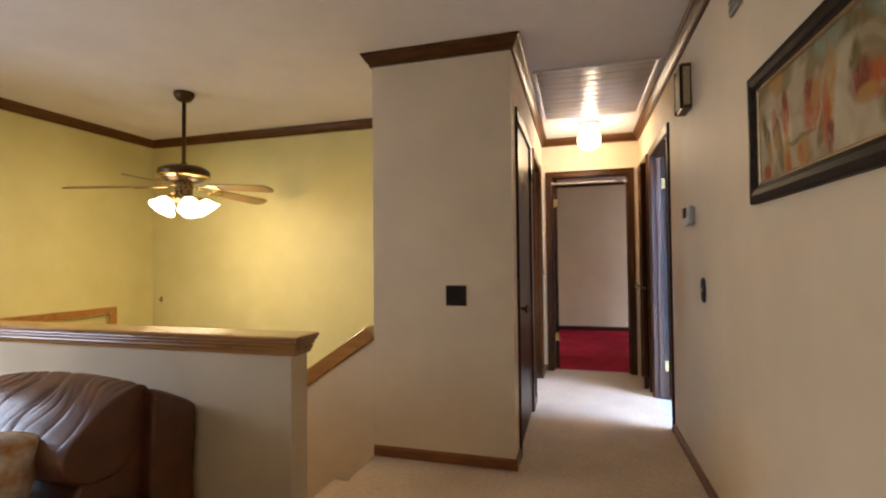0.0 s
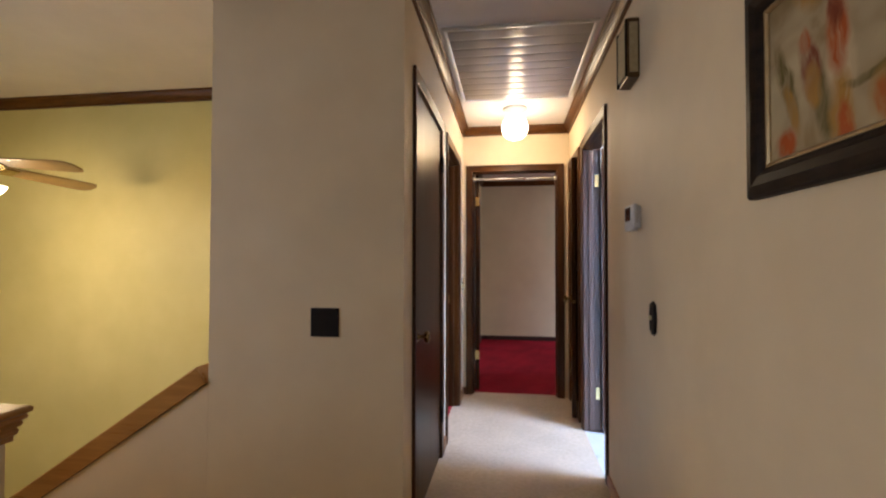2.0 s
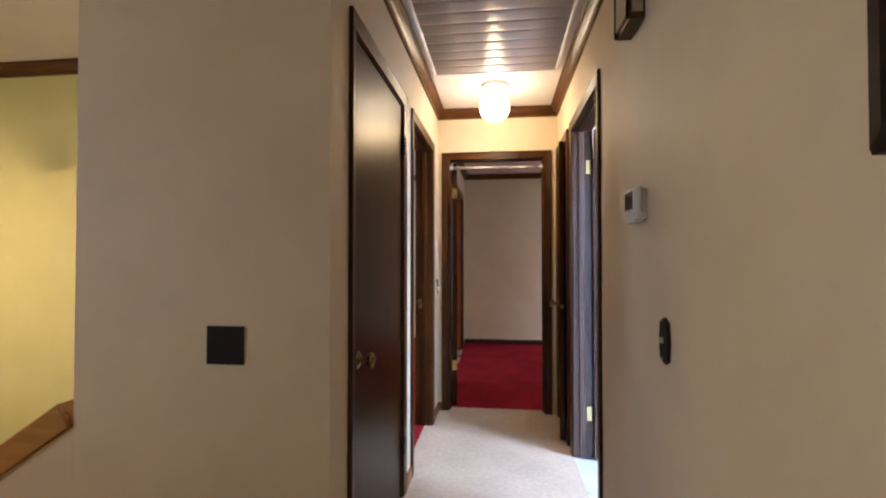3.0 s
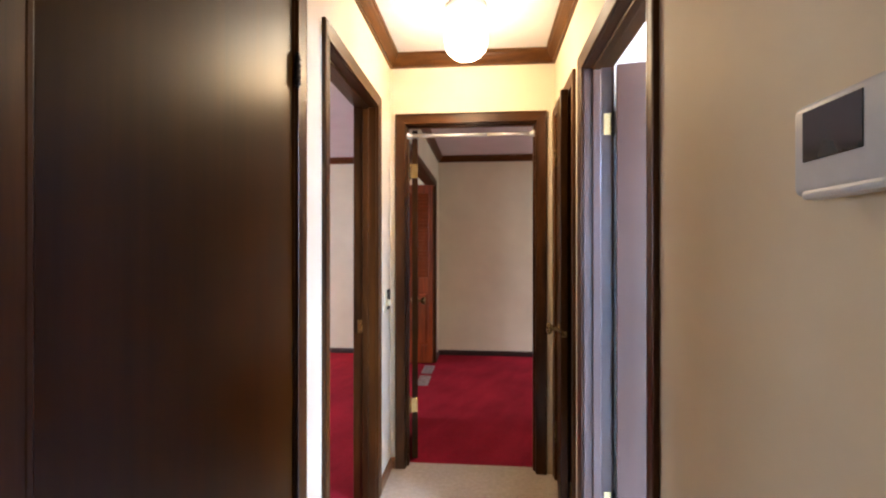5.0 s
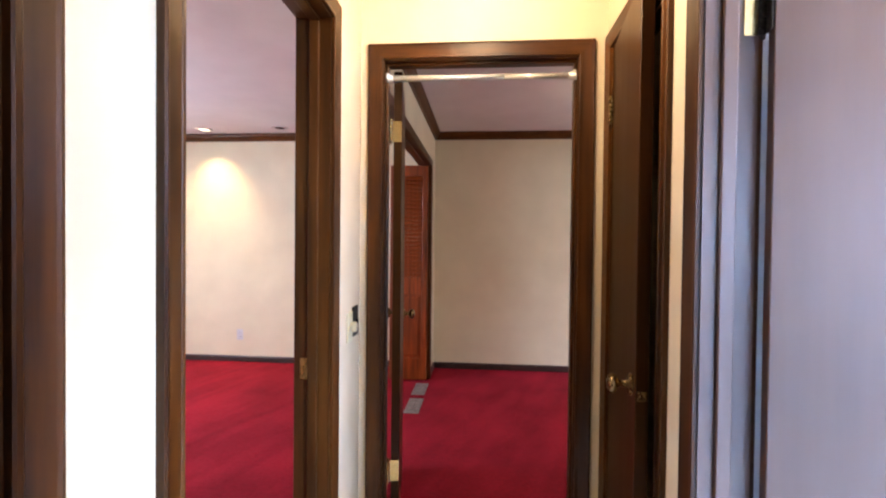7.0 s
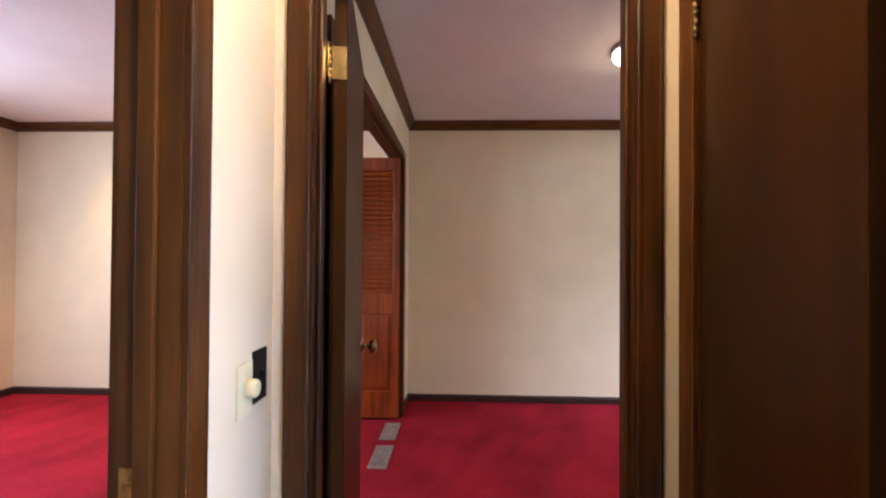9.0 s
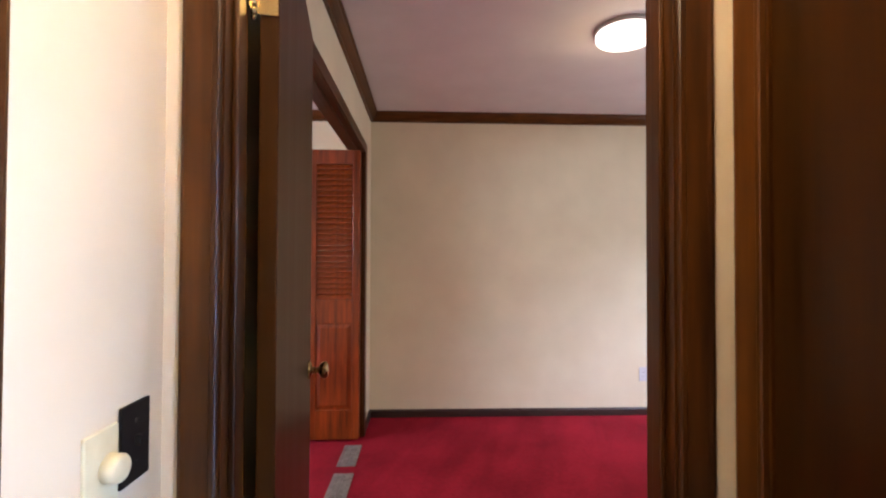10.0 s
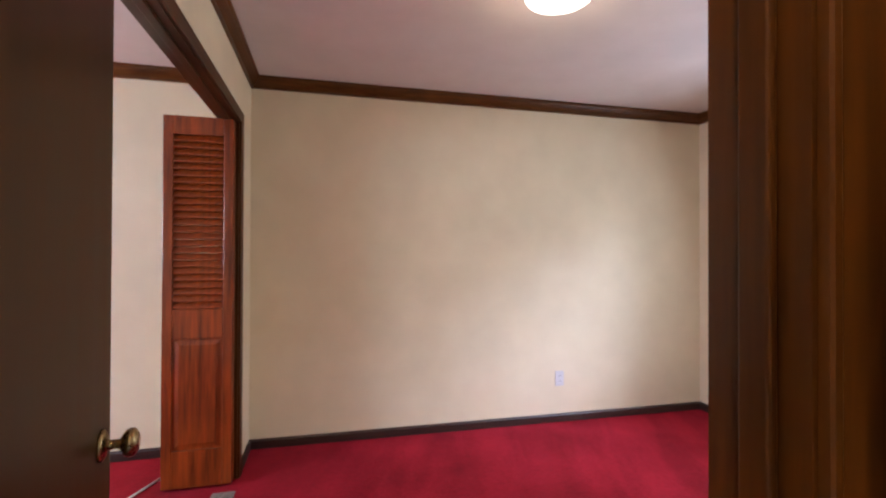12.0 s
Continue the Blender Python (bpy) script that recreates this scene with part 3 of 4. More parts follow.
def leaf_at(door, corner, turn, width, height, thick, material=LEAF, label=""):
    """A flush leaf from its hinge corner, along local x, thickness along local y."""
    m = Matrix.Translation(corner) @ Matrix.Rotation(radians(turn), 4, "Z")
    bm = one_box(0.003, width, 0, thick, 0.012, height, 0.002, 1, m)
    return part("door_leaf", bm, material, door, label), m


# closet door in the west wall, shut
d = thing("door_1", (XL, -1.80, 0), "shut dark flush closet door in stained casing", "door", kind="structure")
frame_of_door(d, "y", XL, XL - 0.11, -2.208, -1.399, stop_at=0.45)
leaf = part("door_leaf", one_box(XL - 0.042, XL - 0.004, -2.205, -1.403, 0.014, OPEN_H - 0.004, 0.002, 1), LEAF, d)
for z in (0.27, 1.82):
    hinge(d, (XL + 0.010, -1.400, z), 180, BLACKIRON, 0.010, 0.0095)
knob(leaf, (XL - 0.004, -2.150, 0.868), (1, 0, 0), BRASS)
# bedroom doorway in the west wall
d = thing("door_2", (XL, -0.736, 0), "open doorway in dark stained moulded casing", "door", kind="structure")
frame_of_door(d, "y", XL, XL - 0.11, -1.106, -0.354, stop_at=0.5)
bm = bmesh.new()
box(bm, XL - 0.098, XL - 0.066, -0.3560, -0.3535, 0.86, 0.93, 0.001, 1)
part("strike_plate", bm, BRASS, d, "worn brass strike plate")
# door at the hall's end, standing open
d = thing("door_3", (0.0, END_Y, 0), "dark flush door standing open at the hall's end", "door", kind="structure")
frame_of_door(d, "x", END_Y, ROOM_Y, -0.376, 0.379, stop_at=0.45)
leaf, lm = leaf_at(d, (-0.357, 0.120, 0), 98.6, 0.738, OPEN_H - 0.004, -0.035)
for z in (0.34, 1.774):
    hinge(d, (-0.368, 0.118, z), -83)
    bm = one_box(-0.0025, 0.0005, -0.034, 0.004, z - 0.044, z + 0.044, 0.0008, 1, lm)
    part("hinge_plate", bm, BRIGHT_BRASS, leaf)
knob(leaf, lm @ Vector((0.672, -0.035, 0.905)), lm.to_3x3() @ Vector((0, -1, 0)), BRASS)
knob(leaf, lm @ Vector((0.672, 0.0, 0.91)), lm.to_3x3() @ Vector((0, 1, 0)), BRASS)
# linen closet door in the east wall, ajar
d = thing("door_4", (XR, -0.32, 0), "narrow dark linen closet door standing slightly ajar", "door", kind="structure")
frame_of_door(d, "y", XR, XR + 0.11, -0.555, -0.060, stop_at=0.6)
leaf, lm = leaf_at(d, (XR + 0.001, -0.064, 0), -96.8, 0.486, OPEN_H - 0.004, 0.035)
for z in (0.27, 1.80):
    hinge(d, (XR - 0.008, -0.061, z), 0, BRASS)
knob(leaf, lm @ Vector((0.424, 0.0, 0.92)), lm.to_3x3() @ Vector((0, -1, 0)), BRASS)
part("latch_plate", one_box(0.4855, 0.4875, 0.006, 0.029, 0.892, 0.918, 0.0005, 1, lm), BRASS, leaf)
part("latch_bolt", one_box(0.487, 0.497, 0.012, 0.023, 0.897, 0.913, 0.003, 2, lm), BRASS, leaf)
# bath door, standing open
d = thing("door_5", (XR, -1.18, 0), "dark flush bath door standing open", "door", kind="structure")
# uprights and leaf take the veneer lightened for window light
frame_of_door(d, "y", XR, XR + 0.11, -1.555, -0.785, stop_at=0.45, upright=DAYLIT)
leaf, lm = leaf_at(d, (XR + 0.122, -0.791, 0), -11, 0.752, OPEN_H - 0.004, -0.035, DAYLIT, "brown flush leaf, veneer colour lightened for window light")
for z in (0.27, 1.80):
    hinge(d, (XR + 0.116, -0.788, z), 170, BLACKIRON)
    part("jamb_plate", one_box(XR + 0.078, XR + 0.109, -0.7875, -0.7845, z - 0.044, z + 0.044, 0.0008, 1), BRIGHT_BRASS, d, "bright brass hinge wing")
    bm = one_box(-0.0025, 0.0005, -0.034, -0.001, z - 0.044, z + 0.044, 0.0008, 1, lm)
    part("hinge_plate", bm, BLACKIRON, leaf)
knob(leaf, lm @ Vector((0.690, -0.035, 0.91)), lm.to_3x3() @ Vector((0, -1, 0)), BRASS)
# wide opening between end room and bedroom
d = thing("door_6", (PART_X, 1.78, 0), "wide cased opening between two red-carpeted rooms", "door", kind="structure")
frame_of_door(d, "y", PART_X, PART_X - 0.10, 0.55, 2.610, stop_at=0.5)
# front entry door, seen over the half wall
d = thing("door_7", (-4.35, -2.15, -1.2), "front entry door in honey oak casing", "door", kind="structure")
n = Vector((1, 0, 0))
path = [(-4.35, -2.60, -1.2), (-4.35, -2.60, 0.70), (-4.35, -1.70, 0.70), (-4.35, -1.70, -1.2)]
if (Vector(path[1]) - Vector(path[0])).cross(n).dot(Vector((0, -1, 0))) < 0:
    path = path[::-1]
for piece in sweep(path, [(a * 1.15, b * 1.4) for a, b in CASE_P], n, pieces=True):
    part("casing", piece, OAK, d)
part("door_leaf", one_box(-4.42, -4.38, -2.60, -1.70, -1.20, 0.70, 0.002, 1), YELLOW, d)


# ---- windows that let the daylight in ----
def window(name, axis, face, back, a0, a1, z0, z1):
    w = thing(name, (face, (a0 + a1) / 2, z0) if axis == "y" else ((a0 + a1) / 2, face, z0), "white-framed window letting in daylight", "window", kind="structure")
    lo, hi = sorted((face, back))

    def q(b0, b1, c0, c1, f0, f1):
        return one_box(f0, f1, b0, b1, c0, c1, 0.003, 1) if axis == "y" else one_box(b0, b1, f0, f1, c0, c1, 0.003, 1)
    m = (lo + hi) / 2
    for b0, b1, c0, c1 in ((a0, a0 + 0.05, z0, z1), (a1 - 0.05, a1, z0, z1), (a0 + 0.05, a1 - 0.05, z0, z0 + 0.05), (a0 + 0.05, a1 - 0.05, z1 - 0.05, z1)):
        part("window_frame", q(b0, b1, c0, c1, m - 0.03, m + 0.03), WHITEPAINT, w)
    pane = part("pane", q(a0 + 0.05, a1 - 0.05, z0 + 0.05, z1 - 0.05, m + 0.01, m + 0.014), PANE, w)
    pane.visible_shadow = False


window("window_1", "y", 3.02, 3.13, 0.9, 2.1, 0.95, 2.1)
window("window_2", "y", -4.05, -4.16, 0.0, 1.4, 0.95, 2.1)
window("window_3", "y", 2.40, 2.51, -2.35, -1.45, 1.5, 2.35)
window("window_4", "y", -4.35, -4.46, -5.12, -3.60, 0.80, 2.2)

# ---- stairs down to the entry ----
tagged(thing("stairs", (STUB_X, -2.9, 0)), "carpeted stairs going down to the entry", "stairs", kind="structure")
st = bpy.data.objects["stairs"]
RISE, RUN = 0.172, 0.254
for i in range(1, 7):
    x1 = STUB_X - 0.004 - (i - 1) * RUN
    part("step", one_box(x1 - RUN - 0.02, x1, -3.344, STUB_Y - 0.002, -1.45, -i * RISE, 0.012, 2), BEIGE, st)

# sloping half wall between the two flights, with its oak cap
slope = math.atan(0.677)
bm = bmesh.new()
x0, x1 = -3.3, STUB_X - 0.001
zs = {x0: 0.697 + (x0 - x1) * 0.677, x1: 0.697}
vs = [bm.verts.new((x, y, z)) for y in (STUB_Y, STUB_Y + 0.11) for x, z in ((x0, -2.6), (x1, -2.6), (x1, zs[x1]), (x0, zs[x0]))]
for f in ((0, 1, 2, 3), (7, 6, 5, 4), (0, 4, 5, 1), (1, 5, 6, 2), (2, 6, 7, 3), (3, 7, 4, 0)):
    bm.faces.new([vs[i] for i in f])
tagged(part("wall_stair_half", bm, PAINT), "sloping half wall beside the stairs", kind="structure")
HALF_CAP = [(0.080, 0.078), (0.085, 0.073), (0.084, 0.064), (0.076, 0.060), (0.079, 0.054), (0.076, 0.048), (0.069, 0.046), (0.072, 0.040), (0.069, 0.033), (0.063, 0.031), (0.067, 0.024), (0.064, 0.014), (0.060, 0.012), (0.060, 0.0)]
CAP_P = HALF_CAP + [(-a, b) for a, b in HALF_CAP[::-1]]
SLOPE_P = [(0.066, 0.083), (0.070, 0.079), (0.070, 0.004), (0.067, 0.0), (-0.067, 0.0), (-0.070, 0.004), (-0.070, 0.079), (-0.066, 0.083)]
up = Vector((-math.sin(slope), 0, math.cos(slope)))
c = [(x1 - 0.004, STUB_Y + 0.055, zs[x1]), (x0, STUB_Y + 0.055, zs[x0])]
tagged(part("trim_stair_cap", sweep(c, SLOPE_P, up), OAK), "honey oak cap on the sloping half wall", kind="structure")

# level half wall at the living room's edge
tagged(part("wall_pony", one_box(-4.35, -1.218, -3.458, -3.346, -1.45, 0.801), PAINT), "painted half wall before the stairwell", kind="structure")
p0, p1 = Vector((-4.345, -3.403, 0.800)), Vector((-1.203, -3.403, 0.800))
bm = sweep([p0, p1], CAP_P, (0, 0, 1))
cap = thing("trim_pony_cap", (-2.7, -3.416, 0.795), "wide glossy honey oak cap with stepped moulding", "trim", kind="structure")
part("cap_board", bm, OAK, cap)
bm = bmesh.new()
rings = []
for a, b in HALF_CAP[::-1]:
    o = a - 0.060
    rings.append([bm.verts.new((x, y, 0.800 + b)) for x, y in ((-1.2032, -3.463 - o), (-1.200 + o, -3.463 - o), (-1.200 + o, -3.343 + o), (-1.2032, -3.343 + o))])
for p, q in zip(rings, rings[1:]):
    for i in range(4):
        w = (i + 1) % 4
        bm.faces.new((p[i], p[w], q[w], q[i]))
bm.faces.new(rings[0])
bm.faces.new(rings[-1][::-1])
part("end_board", bm, OAK, cap)


# ---- living room and stairwell ----
def ceiling_fan(at):
    x, y, z = at
    fan = thing("ceiling_fan", at, "bronze ceiling fan on a long rod with lit tulip shades", "ceiling fan")
    m = Matrix.Translation(at)
    part("canopy", lathe(bmesh.new(), [(0, 0), (0.070, 0), (0.072, -0.012), (0.066, -0.035), (0.045, -0.062), (0.020, -0.075), (0, -0.075)], m), BRONZE, fan)
    part("rod", lathe(bmesh.new(), [(0, -0.07), (0.0135, -0.07), (0.0135, -0.52), (0.024, -0.525), (0.024, -0.555), (0, -0.555)], m, 16), BRONZE, fan)
    motor = part("motor", lathe(bmesh.new(), [(0, -0.545), (0.05, -0.545), (0.13, -0.555), (0.166, -0.575), (0.176, -0.592), (0.176, -0.615), (0.165, -0.635), (0.15, -0.64), (0.11, -0.665), (0.07, -0.67), (0, -0.67)], m, 40), BRONZE, fan)
    part("band", lathe(bmesh.new(), [(0.150, -0.6405), (0.180, -0.632), (0.181, -0.624), (0.152, -0.628)], m, 40), BRIGHT_BRASS, motor)
    part("switch_housing", lathe(bmesh.new(), [(0, -0.665), (0.062, -0.665), (0.068, -0.69), (0.06, -0.765), (0.075, -0.785), (0.075, -0.805), (0.03, -0.825), (0.012, -0.84), (0, -0.84)], m, 28), BRASS, fan)
    for k in range(5):
        a = radians(4 + 72 * k)
        t = m @ Matrix.Rotation(a, 4, "Z") @ Matrix.Translation((0, 0, -0.703)) @ Matrix.Rotation(radians(4), 4, "Y")
        bm = bmesh.new()
        box(bm, 0.10, 0.26, -0.016, 0.016, -0.006, 0.002, 0.002, 1, t)
        box(bm, 0.22, 0.30, -0.045, 0.045, -0.006, 0.0, 0.002, 1, t @ Matrix.Rotation(radians(-12), 4, "X"))
        iron = part("blade_iron", bm, BRIGHT_BRASS, fan)
        bm = bmesh.new()
        tt = t @ Matrix.Rotation(radians(-12), 4, "X")
        rim = []
        for lo, s in ((0.001, -1), (0.008, 1)):
            pts = [(0.24, -0.055), (0.66, -0.072), (0.70, -0.062), (0.72, -0.03), (0.72, 0.03), (0.70, 0.062), (0.66, 0.072), (0.24, 0.055)]
            rim.append([bm.verts.new(tt @ Vector((p, q, lo))) for p, q in pts])
        bm.faces.new(rim[0][::-1])
        bm.faces.new(rim[1])
        for i in range(8):
            w = (i + 1) % 8
            bm.faces.new((rim[0][i], rim[0][w], rim[1][w], rim[1][i]))
        part("blade", bm, BLADE, fan)
    for k in range(5):
        a = radians(40 + 72 * k)
        t = m @ Matrix.Rotation(a, 4, "Z")
        bm = bmesh.new()
        pts = [t @ Vector((0.06 + 0.06 * s, 0, -0.795 + 0.02 * math.sin(s * math.pi) - 0.005 * s)) for s in (0, 0.33, 0.66, 1)]
        for p, q in zip(pts, pts[1:]):
            tube(bm, p, q, 0.007, 10)
        arm = part("lamp_arm", bm, BRIGHT_BRASS, fan)
        s = t @ Matrix.Translation((0.112, 0, -0.796)) @ Matrix.Rotation(radians(180 - 38), 4, "Y") @ Matrix.Scale(0.88, 4)
        part("socket_cup", lathe(bmesh.new(), [(0, -0.01), (0.02, -0.01), (0.028, 0.012), (0.024, 0.02), (0, 0.02)], s, 16), BRIGHT_BRASS, arm)
        bm = bmesh.new()
        prof = [(0.026, 0.012), (0.046, 0.030), (0.060, 0.055), (0.068, 0.080), (0.082, 0.105), (0.092, 0.115)]
        seg = 24
        rings = []
        for r, h in prof + [(r - 0.003, h) for r, h in prof[::-1]]:
            rings.append([bm.verts.new(s @ Vector((r * (1 + 0.05 * (h / 0.115) ** 3 * math.cos(6 * 2 * math.pi * i / seg)) * math.cos(2 * math.pi * i / seg),
                                                   r * (1 + 0.05 * (h / 0.115) ** 3 * math.cos(6 * 2 * math.pi * i / seg)) * math.sin(2 * math.pi * i / seg), h))) for i in range(seg)])
        for p, q in zip(rings, rings[1:]):
            for i in range(seg):
                w = (i + 1) % seg
                bm.faces.new((p[i], p[w], q[w], q[i])).smooth = True
        part("shade", bm, TULIP, arm, "lit frosted tulip glass shade")


ceiling_fan((-2.922, -2.27, H))


def rolled(profile, x0, x1, shape, stations=96, smooth=6, ease=0.016):
    """A padded roll: a closed (y, z) outline, smoothed, along x, rounded off at both ends; shape(x, y, z) moves its points."""
    n = len(profile)
    line = []
    for i in range(n):
        a, b, c, d = (Vector(profile[(i + k) % n]) for k in (-1, 0, 1, 2))
        for q in range(smooth):
            t = q / smooth
            line.append(0.5 * (2 * b + (c - a) * t + (2 * a - 5 * b + 4 * c - d) * t * t + (3 * b - a - 3 * c + d) * t ** 3))
    mid = sum(line, Vector((0, 0))) / len(line)
    bm = bmesh.new()
    rings = []
    steps = [(x0, 0.80), (x0, 0.93)] + [(x0 + (x1 - x0) * k / stations, 1.0) for k in range(stations + 1)] + [(x1, 0.93), (x1, 0.80)]
    for k, (x, size) in enumerate(steps):
        inset = min(x - x0, x1 - x)
        if size == 1.0 and inset < ease:
            size = 0.955 + 0.045 * math.sqrt(1 - (1 - inset / ease) ** 2)
        ring = []
        for p in line:
            v = mid + (p - mid) * size
            ring.append(bm.verts.new(shape(x, v.x, v.y)))
        rings.append(ring)
    for a, b in zip(rings, rings[1:]):
        for i in range(len(line)):
            w = (i + 1) % len(line)
            bm.faces.new((a[i], a[w], b[w], b[i])).smooth = True
    bm.faces.new(rings[0])
    bm.faces.new(rings[-1][::-1])
    return bm


def armchair():
    """Leather recliner with its back to the half wall."""
    ch = thing("recliner", (-2.06, -3.90, 0), "brown leather recliner with a creased rolled headrest", "armchair")

    def creased(x, y, z):
        u = (x + 2.065) / 0.365
        top = min(1.0, max(0.0, (z - 0.56) / 0.10))
        q = x + 0.34 * (y + 3.8) + 0.018 * math.sin(y * 27 + x * 9)
        deep = (1 - abs(math.sin(q * 33 + 1.3 * math.sin(q * 11)))) ** 3
        fine = (1 - abs(math.sin(q * 71 + 1.7 * math.sin(y * 19 + q * 5)))) ** 3
        f = 0.004 - 0.012 * deep * (0.6 + 0.4 * math.sin(y * 14 + x * 10)) - 0.006 * fine * (0.5 + 0.5 * math.sin(x * 17 - y * 12))
        crown = 0.030 * (1 - u * u) * min(1.0, max(0.0, (z - 0.45) / 0.2))
        return Vector((x + 0.012 * math.copysign(1, u) * (1 if abs(u) > 0.98 else 0) * math.sin(y * 9), y + 0.35 * f * top, z + crown + f * top))

    def plain(x, y, z):
        return Vector((x, y, z + 0.004 * math.sin(x * 23) * (1 if z > 0.5 else 0)))
    part("headrest", rolled([(-3.665, 0.50), (-3.650, 0.62), (-3.662, 0.690), (-3.700, 0.712), (-3.778, 0.696), (-3.850, 0.668), (-3.920, 0.622), (-3.972, 0.580), (-3.990, 0.530), (-3.965, 0.475), (-3.90, 0.440), (-3.78, 0.43)], -2.430, -1.700, creased, 220, 8), LEATHER, ch, "creased padded leather headrest")
    part("back_cushion", rolled([(-3.66, 0.20), (-3.655, 0.44), (-3.70, 0.475), (-3.86, 0.462), (-3.925, 0.41), (-3.945, 0.30), (-3.94, 0.20), (-3.80, 0.18)], -2.425, -1.712, plain, 40), LEATHER, ch)
    part("back_frame", rolled([(-3.500, 0.02), (-3.486, 0.30), (-3.474, 0.560), (-3.484, 0.598), (-3.515, 0.622), (-3.640, 0.690), (-3.668, 0.690), (-3.676, 0.64), (-3.690, 0.30), (-3.700, 0.02)], -2.455, -1.660, plain, 40), LEATHER, ch)
    part("seat", pad((0.34, 0.26, 0.11), Matrix.Translation((-2.065, -4.16, 0.25)), 5, 48, 24), LEATHER, ch)
    for x in (-1.71, -2.42):
        part("arm", pad((0.075, 0.36, 0.17), Matrix.Translation((x, -4.06, 0.20)), 4, 40, 24), LEATHER, ch)
    part("base", one_box(-2.44, -1.72, -4.38, -3.62, 0.0, 0.14, 0.02), LEATHER, ch)


armchair()


def soft(p):
    edge = (1 - (p.x / 0.215) ** 4) * (1 - (p.z / 0.215) ** 4)
    return Vector((p.x * (1 - 0.06 * (1 - (p.z / 0.21) ** 2)), p.y * (0.25 + 0.75 * max(edge, 0) ** 0.5), p.z * (1 - 0.06 * (1 - (p.x / 0.21) ** 2))))


bm = pad((0.21, 0.085, 0.21), Matrix.Translation((-1.985, -4.085, 0.445)) @ Matrix.Rotation(radians(14), 4, "Z") @ Matrix.Rotation(radians(-26), 4, "X"), 5, 60, 30, soft)
tagged(part("throw_pillow", bm, PILLOW), "orange and cream printed throw pillow on the recliner", "pillow")

# framed picture on the east wall
pic = thing("framed_picture", (XR, -3.70, 1.565), "wide dark-framed painting of orange shapes on cream", "picture")
PY0, PY1, PZ0, PZ1 = -4.22, -3.196, 1.357, 1.803
n = Vector((-1, 0, 0))
w = 0.056
path = [(XR, PY1 - w, PZ0 + w), (XR, PY1 - w, PZ1 - w), (XR, PY0 + w, PZ1 - w), (XR, PY0 + w, PZ0 + w)]
if (Vector(path[1]) - Vector(path[0])).cross(n).dot(Vector((0, 1, 0))) < 0:
    path = path[::-1]
FR_P = [(-0.004, 0), (-0.004, 0.012), (0.004, 0.016), (0.012, 0.022), (0.030, 0.026), (0.050, 0.024), (0.056, 0.017), (0.056, 0)]
for piece in sweep(path, FR_P, n, True, True):
    part("frame_bar", piece, FRAMEBLK, pic)
LIP_P = [(-0.014, 0.0005), (-0.014, 0.009), (-0.009, 0.013), (-0.0045, 0.013), (-0.0045, 0.0005)]
for piece in sweep(path, LIP_P, n, True, True):
    part("gold_lip", piece, GOLD, pic)
canvas = part("canvas", one_box(XR - 0.006, XR - 0.001, PY0 + 0.066, PY1 - 0.066, PZ0 + 0.066, PZ1 - 0.066), CANVAS, pic)

# ---- fittings on the walls ----
ch = thing("door_chime", (XR, -2.20, 2.08), "dark-framed door chime box with beige grille", "door chime")
part("body", one_box(XR - 0.050, XR - 0.0005, -2.285, -2.125, 1.985, 2.235, 0.004), BRONZE, ch)
part("grille", one_box(XR - 0.056, XR - 0.0495, -2.272, -2.138, 2.005, 2.215, 0.003), CLOTH, ch, "beige cloth grille")
part("side_plate", one_box(XR - 0.042, XR - 0.008, -2.2885, -2.2845, 2.005, 2.215, 0.0015, 1), CLOTH, ch)
for y in (-2.279, -2.131):
    part("edge_strip", one_box(XR - 0.059, XR - 0.049, y - 0.005, y + 0.005, 1.988, 2.232, 0.003), FRAMEBLK, ch)

th = thing("thermostat", (XR, -2.225, 1.40), "white rounded thermostat with a dark glossy display", "thermostat")
part("wall_base", one_box(XR - 0.014, XR - 0.0005, -2.285, -2.156, 1.358, 1.452, 0.004, 2), WHITEPLAST, th)
body = part("body", one_box(XR - 0.034, XR - 0.012, -2.290, -2.141, 1.354, 1.460, 0.010, 4), WHITEPLAST, th)
for f in body.data.polygons:
    f.use_smooth = True
part("display", one_box(XR - 0.0352, XR - 0.030, -2.250, -2.162, 1.392, 1.450, 0.001, 1), SCREEN, th, "dark glossy display")
part("side_tab", one_box(XR - 0.022, XR - 0.004, -2.296, -2.288, 1.357, 1.380, 0.003, 2), WHITEPLAST, th)
part("lower_lip", one_box(XR - 0.0355, XR - 0.010, -2.277, -2.160, 1.349, 1.360, 0.004, 2), WHITEPLAST, th)


def plate(name, label, axis, face, out, a, z, w, h, material, toggles=(), tog=None):
    """A wall plate with bevelled rim, screws and toggles."""
    def q(a0, a1, z0, z1, d0, d1, bevel):
        lo, hi = sorted((face + out * d0, face + out * d1))
        return one_box(lo, hi, a0, a1, z0, z1, bevel, 2) if axis == "y" else one_box(a0, a1, lo, hi, z0, z1, bevel, 2)
    p = thing(name, (face, a, z) if axis == "y" else (a, face, z), label, "wall plate")
    part("cover", q(a - w / 2, a + w / 2, z - h / 2, z + h / 2, 0.0005, 0.006, 0.002), material, p)
    for t in toggles:
        part("toggle", q(a + t - 0.005, a + t + 0.005, z - 0.006, z + 0.010, 0.005, 0.016, 0.0015), tog or material, p)
        for dz in (-0.030, 0.030):
            part("screw", q(a + t - 0.003, a + t + 0.003, z + dz - 0.003, z + dz + 0.003, 0.005, 0.0072, 0.001), tog or material, p)
    return p


